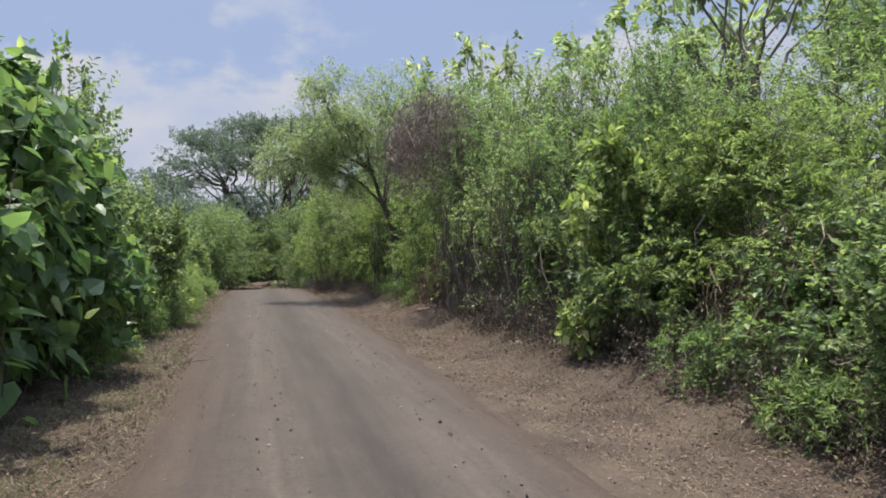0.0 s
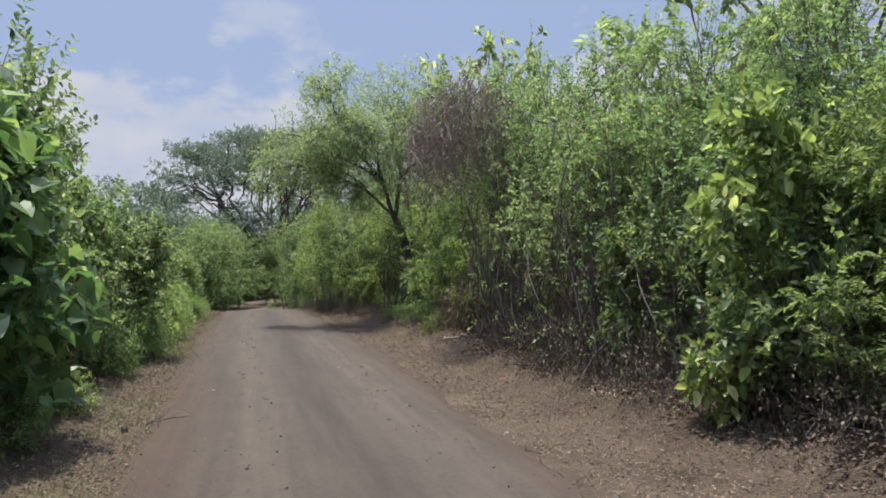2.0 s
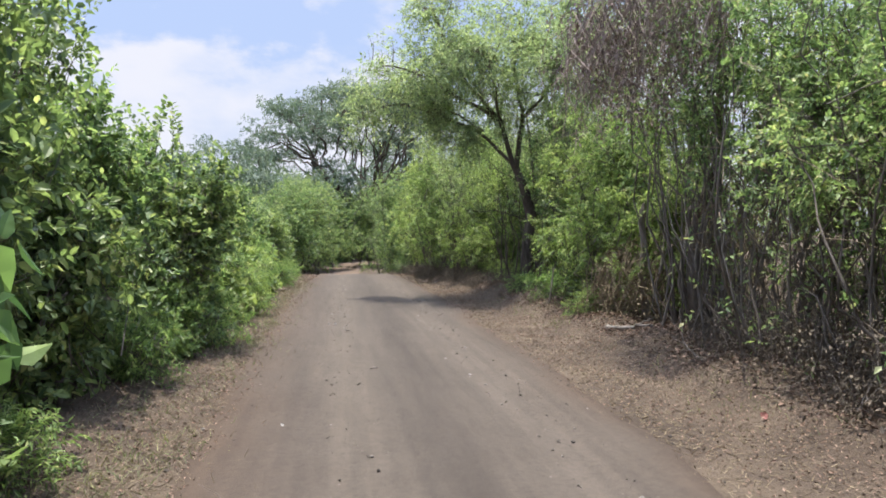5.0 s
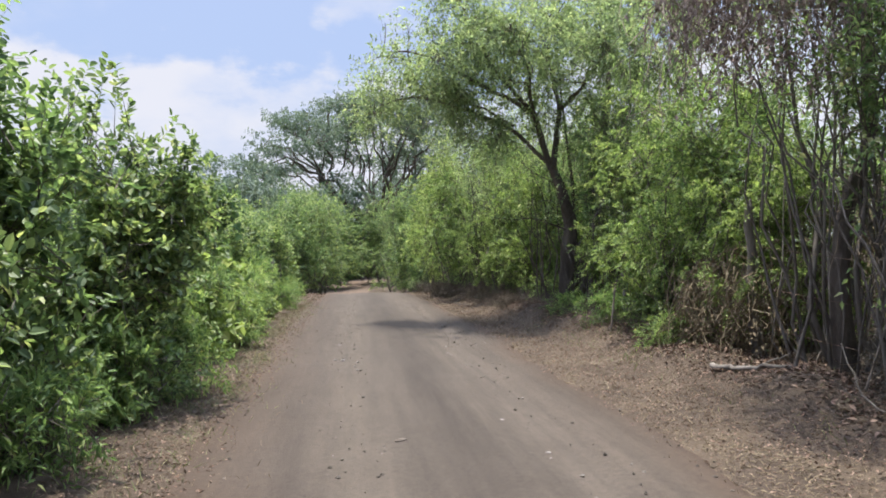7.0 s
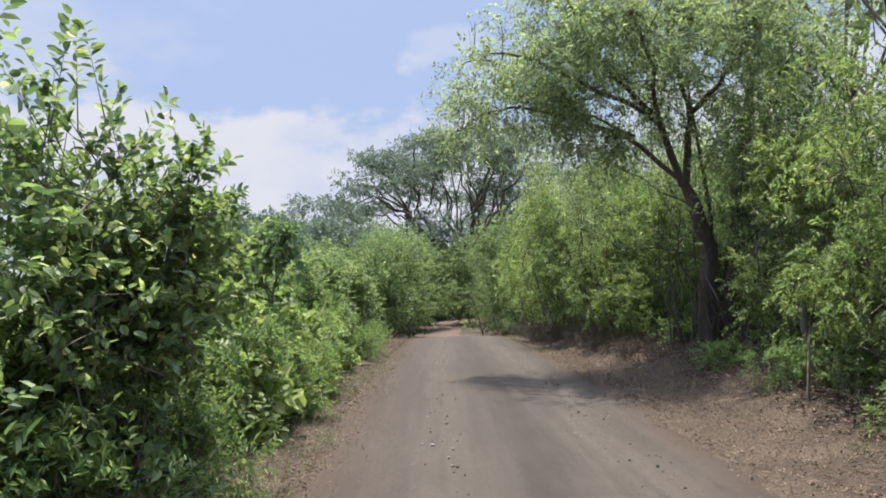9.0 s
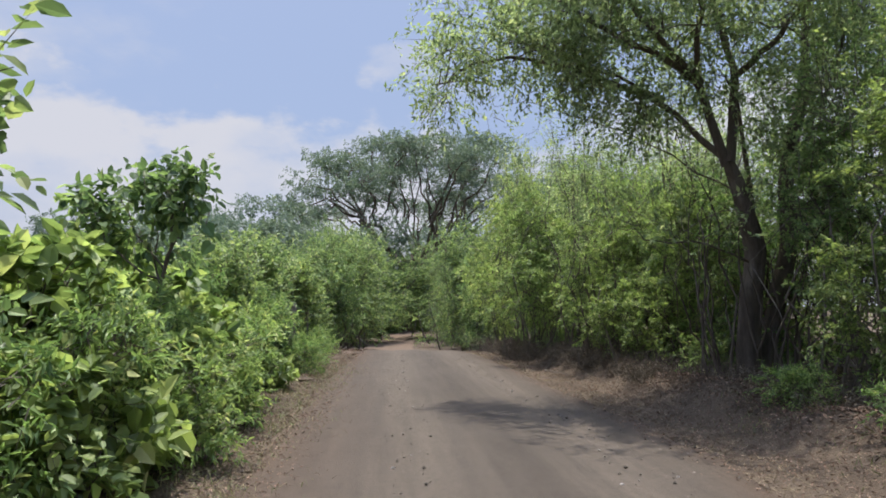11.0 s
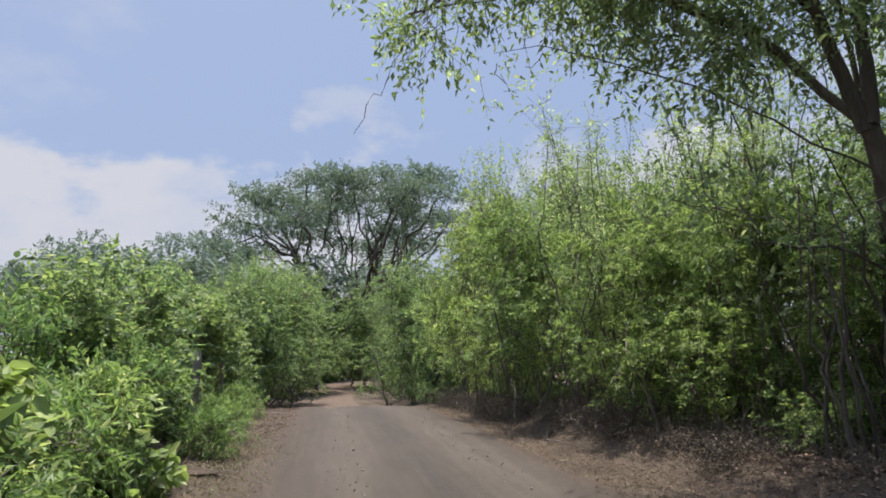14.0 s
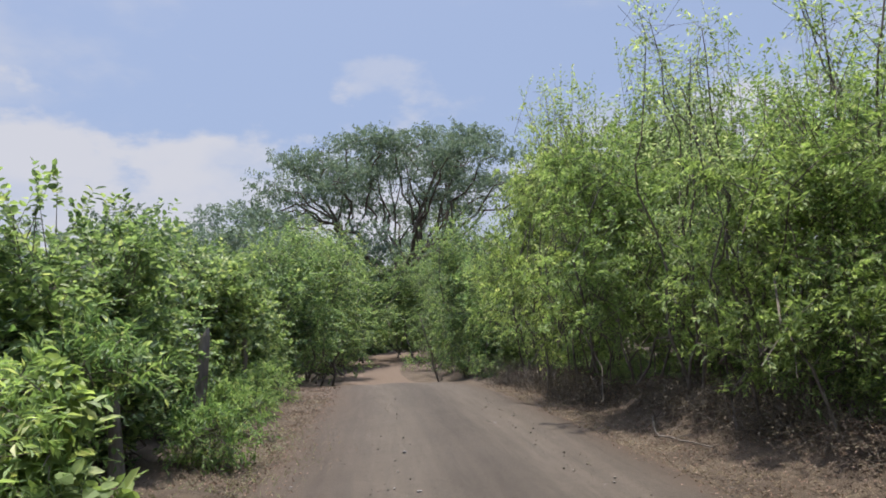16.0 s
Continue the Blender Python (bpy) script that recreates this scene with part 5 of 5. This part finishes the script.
stone(-1.5, 26.3, (0.28, 0.13), 0.045, 1, "flat cracked slab of earth on the verge", "earth_slab", M_GROUND)
stone(-0.92, 9.4, (0.035, 0.03), 0.05, 3, "small dark stump of a clod on the verge", "clod", M_BARK)
stone(0.6, 13.75, (0.05, 0.035), 0.025, 4, "dark clod of earth lying in the track", "clod", M_BARK)
prng = rnd(5)
for k in range(46):
    yy = prng.uniform(3, 30)
    xx = float(centre(yy)) + prng.uniform(-1.6, 1.7)
    q = 0.012 + 0.018 * prng.random() ** 2
    stone(xx, yy, (q, q * prng.uniform(0.6, 1.0)), q * 0.6, 10 + k, "small dusty grey stone on the track")


# ---- sapling and hanging creeper over the weeds ----
def vine_sapling(x, y):
    rng = rnd(131)
    root = tagged(new("vine_covered_sapling"), "slim sapling smothered by a large-leaved creeper", "tree")
    root.location, root.scale = (x, y, float(height(x, y)) - 0.03), (0.86, 0.86, 0.86)
    stem = bent((0, 0, 0), (0.15, -0.1, 2.6), rng, 9, 0.1)
    part("trunk", tube(Geo(), stem, np.linspace(0.03, 0.012, 9), 6), M_TWIG, root, smooth=True)
    for q in ((-0.5, 0.1, 2.5), (0.35, 0.0, 2.75), (-0.2, 0.3, 2.3), (-0.8, 0.0, 2.2)):
        part("limb", tube(Geo(), bent(stem[5], q, rng, 6, 0.15), np.linspace(0.014, 0.005, 6), 5), M_TWIG, root, smooth=True)
    crown, twigs = Geo(), Geo()
    o, w = in_blobs(rng, [(-0.05, 0, 2.55, 0.42, 0.35, 0.28), (-0.6, 0.05, 2.35, 0.4, 0.35, 0.28), (-0.2, 0.1, 2.1, 0.45, 0.4, 0.25), (0.3, 0, 2.75, 0.18, 0.18, 0.18)], 420, 0.9)
    sprays(crown, twigs, o, w + rng.normal(0, 0.5, w.shape), rng, ROUND, 5, 0.2, 0.12, 0.075, droop=0.5)
    tagged(part("twig_tangle", twigs, M_TWIG, root), kind="stuff")
    tagged(part("crown", crown, M_BROAD, root), kind="stuff")
    vine = bent((0.25, -0.05, 2.75), (0.5, -0.1, 2.0), rng, 9, 0.25)
    part("creeper_stem", tube(Geo(), vine, np.full(9, 0.004), 4), M_TWIG, root)
    for k, p in enumerate([vine[0], vine[2], vine[4], vine[6], vine[8]]):
        g = Geo()
        d = np.array([[0.5 if k % 2 else -0.5, -0.2, -0.7]])
        leaves(g, HEART, p[None], d, np.array([[0.2, -1.0, 0.3]]), np.array([0.15]), np.array([0.15]))
        part("leaf", g, M_HEART, root)


vine_sapling(-1.95, 20.3)


# ---- large single leaves at the front of the vine thicket ----
def front_leaves():
    rng = rnd(141)
    root = tagged(new("creeper_curtain"), "curtain of large heart-shaped creeper leaves over the hedge face", "vine")
    root.location = (-1.75, 7.6, 0.1)
    shapes = []
    for k in range(6):
        g = Geo()
        leaves(g, HEART, np.zeros((1, 3)), np.array([[0.0, 0.0, -1.0]]), np.array([[1.0, rng.normal(0, 0.2), 0.25]]), np.array([0.2 + 0.02 * k]), np.array([0.19 + 0.015 * k]))
        me = g.mesh("leaf")
        me.materials.append(M_HEART)
        shapes.append(me)
    for k in range(9):
        y0 = rng.uniform(-2.2, 2.2)
        line = bent((rng.uniform(-0.35, 0.0), y0, 0.1), (rng.uniform(-0.3, 0.25), y0 + rng.normal(0, 0.4), rng.uniform(2.0, 3.0)), rng, 12, 0.2)
        part("creeper_stem", tube(Geo(), line, np.linspace(0.008, 0.003, 12), 5), M_TWIG, root)
        for j in range(22):
            p = line[rng.integers(1, 12)] + rng.normal(0, 0.09, 3) + np.array([0.06, 0, 0])
            ob = part("leaf", shapes[rng.integers(6)], M_HEART, root)
            s = rng.uniform(0.55, 1.25)
            ob.matrix_basis = pose(*p, rng.normal(0, 25), rng.normal(-35, 25), rng.normal(0, 45)) @ Matrix.Scale(s, 4)


front_leaves()


# ---- scraps on the verge ----
def scrap(x, y, z, size, mat, label):
    """A crumpled dead leaf or scrap, cupped and curled."""
    bm = bmesh.new()
    bmesh.ops.create_grid(bm, x_segments=5, y_segments=4, size=1)
    for v in bm.verts:
        r2 = v.co.x ** 2 + v.co.y ** 2
        v.co = Vector((v.co.x * size * (1 - 0.15 * v.co.y ** 2), v.co.y * size * 0.7 * (1 - 0.3 * v.co.x ** 2), size * (0.3 * r2 + 0.12 * math.sin(4 * v.co.x + 2 * v.co.y))))
    bmesh.ops.solidify(bm, geom=bm.faces[:], thickness=0.002)
    me = bpy.data.meshes.new("dead_leaf")
    bm.to_mesh(me)
    bm.free()
    me.materials.append(mat)
    ob = tagged(new("dead_leaf", me), label, "leaf")
    ob.matrix_basis = pose(x, y, float(height(x, y)) + z, 20, 25, 70 * x)


M_SCRAP = rough_material("bleached_leaf", (0.25, 0.23, 0.2), (0.33, 0.31, 0.27), (0.42, 0.4, 0.35), 9.0, 0.7, 0.3, 60.0, 0.004)
M_RED = rough_material("red_leaf", (0.14, 0.055, 0.045), (0.2, 0.085, 0.07), (0.27, 0.14, 0.11), 9.0, 0.7, 0.3, 60.0, 0.004)
scrap(4.25, 7.4, 0.05, 0.045, M_SCRAP, "pale bleached dead leaf under the thicket")
scrap(3.6, 11.1, 0.03, 0.04, M_RED, "reddish dead leaf on the dry verge")
scrap(-0.2, 11.45, 0.04, 0.016, M_SCRAP, "pale scrap of dead leaf on the track edge")
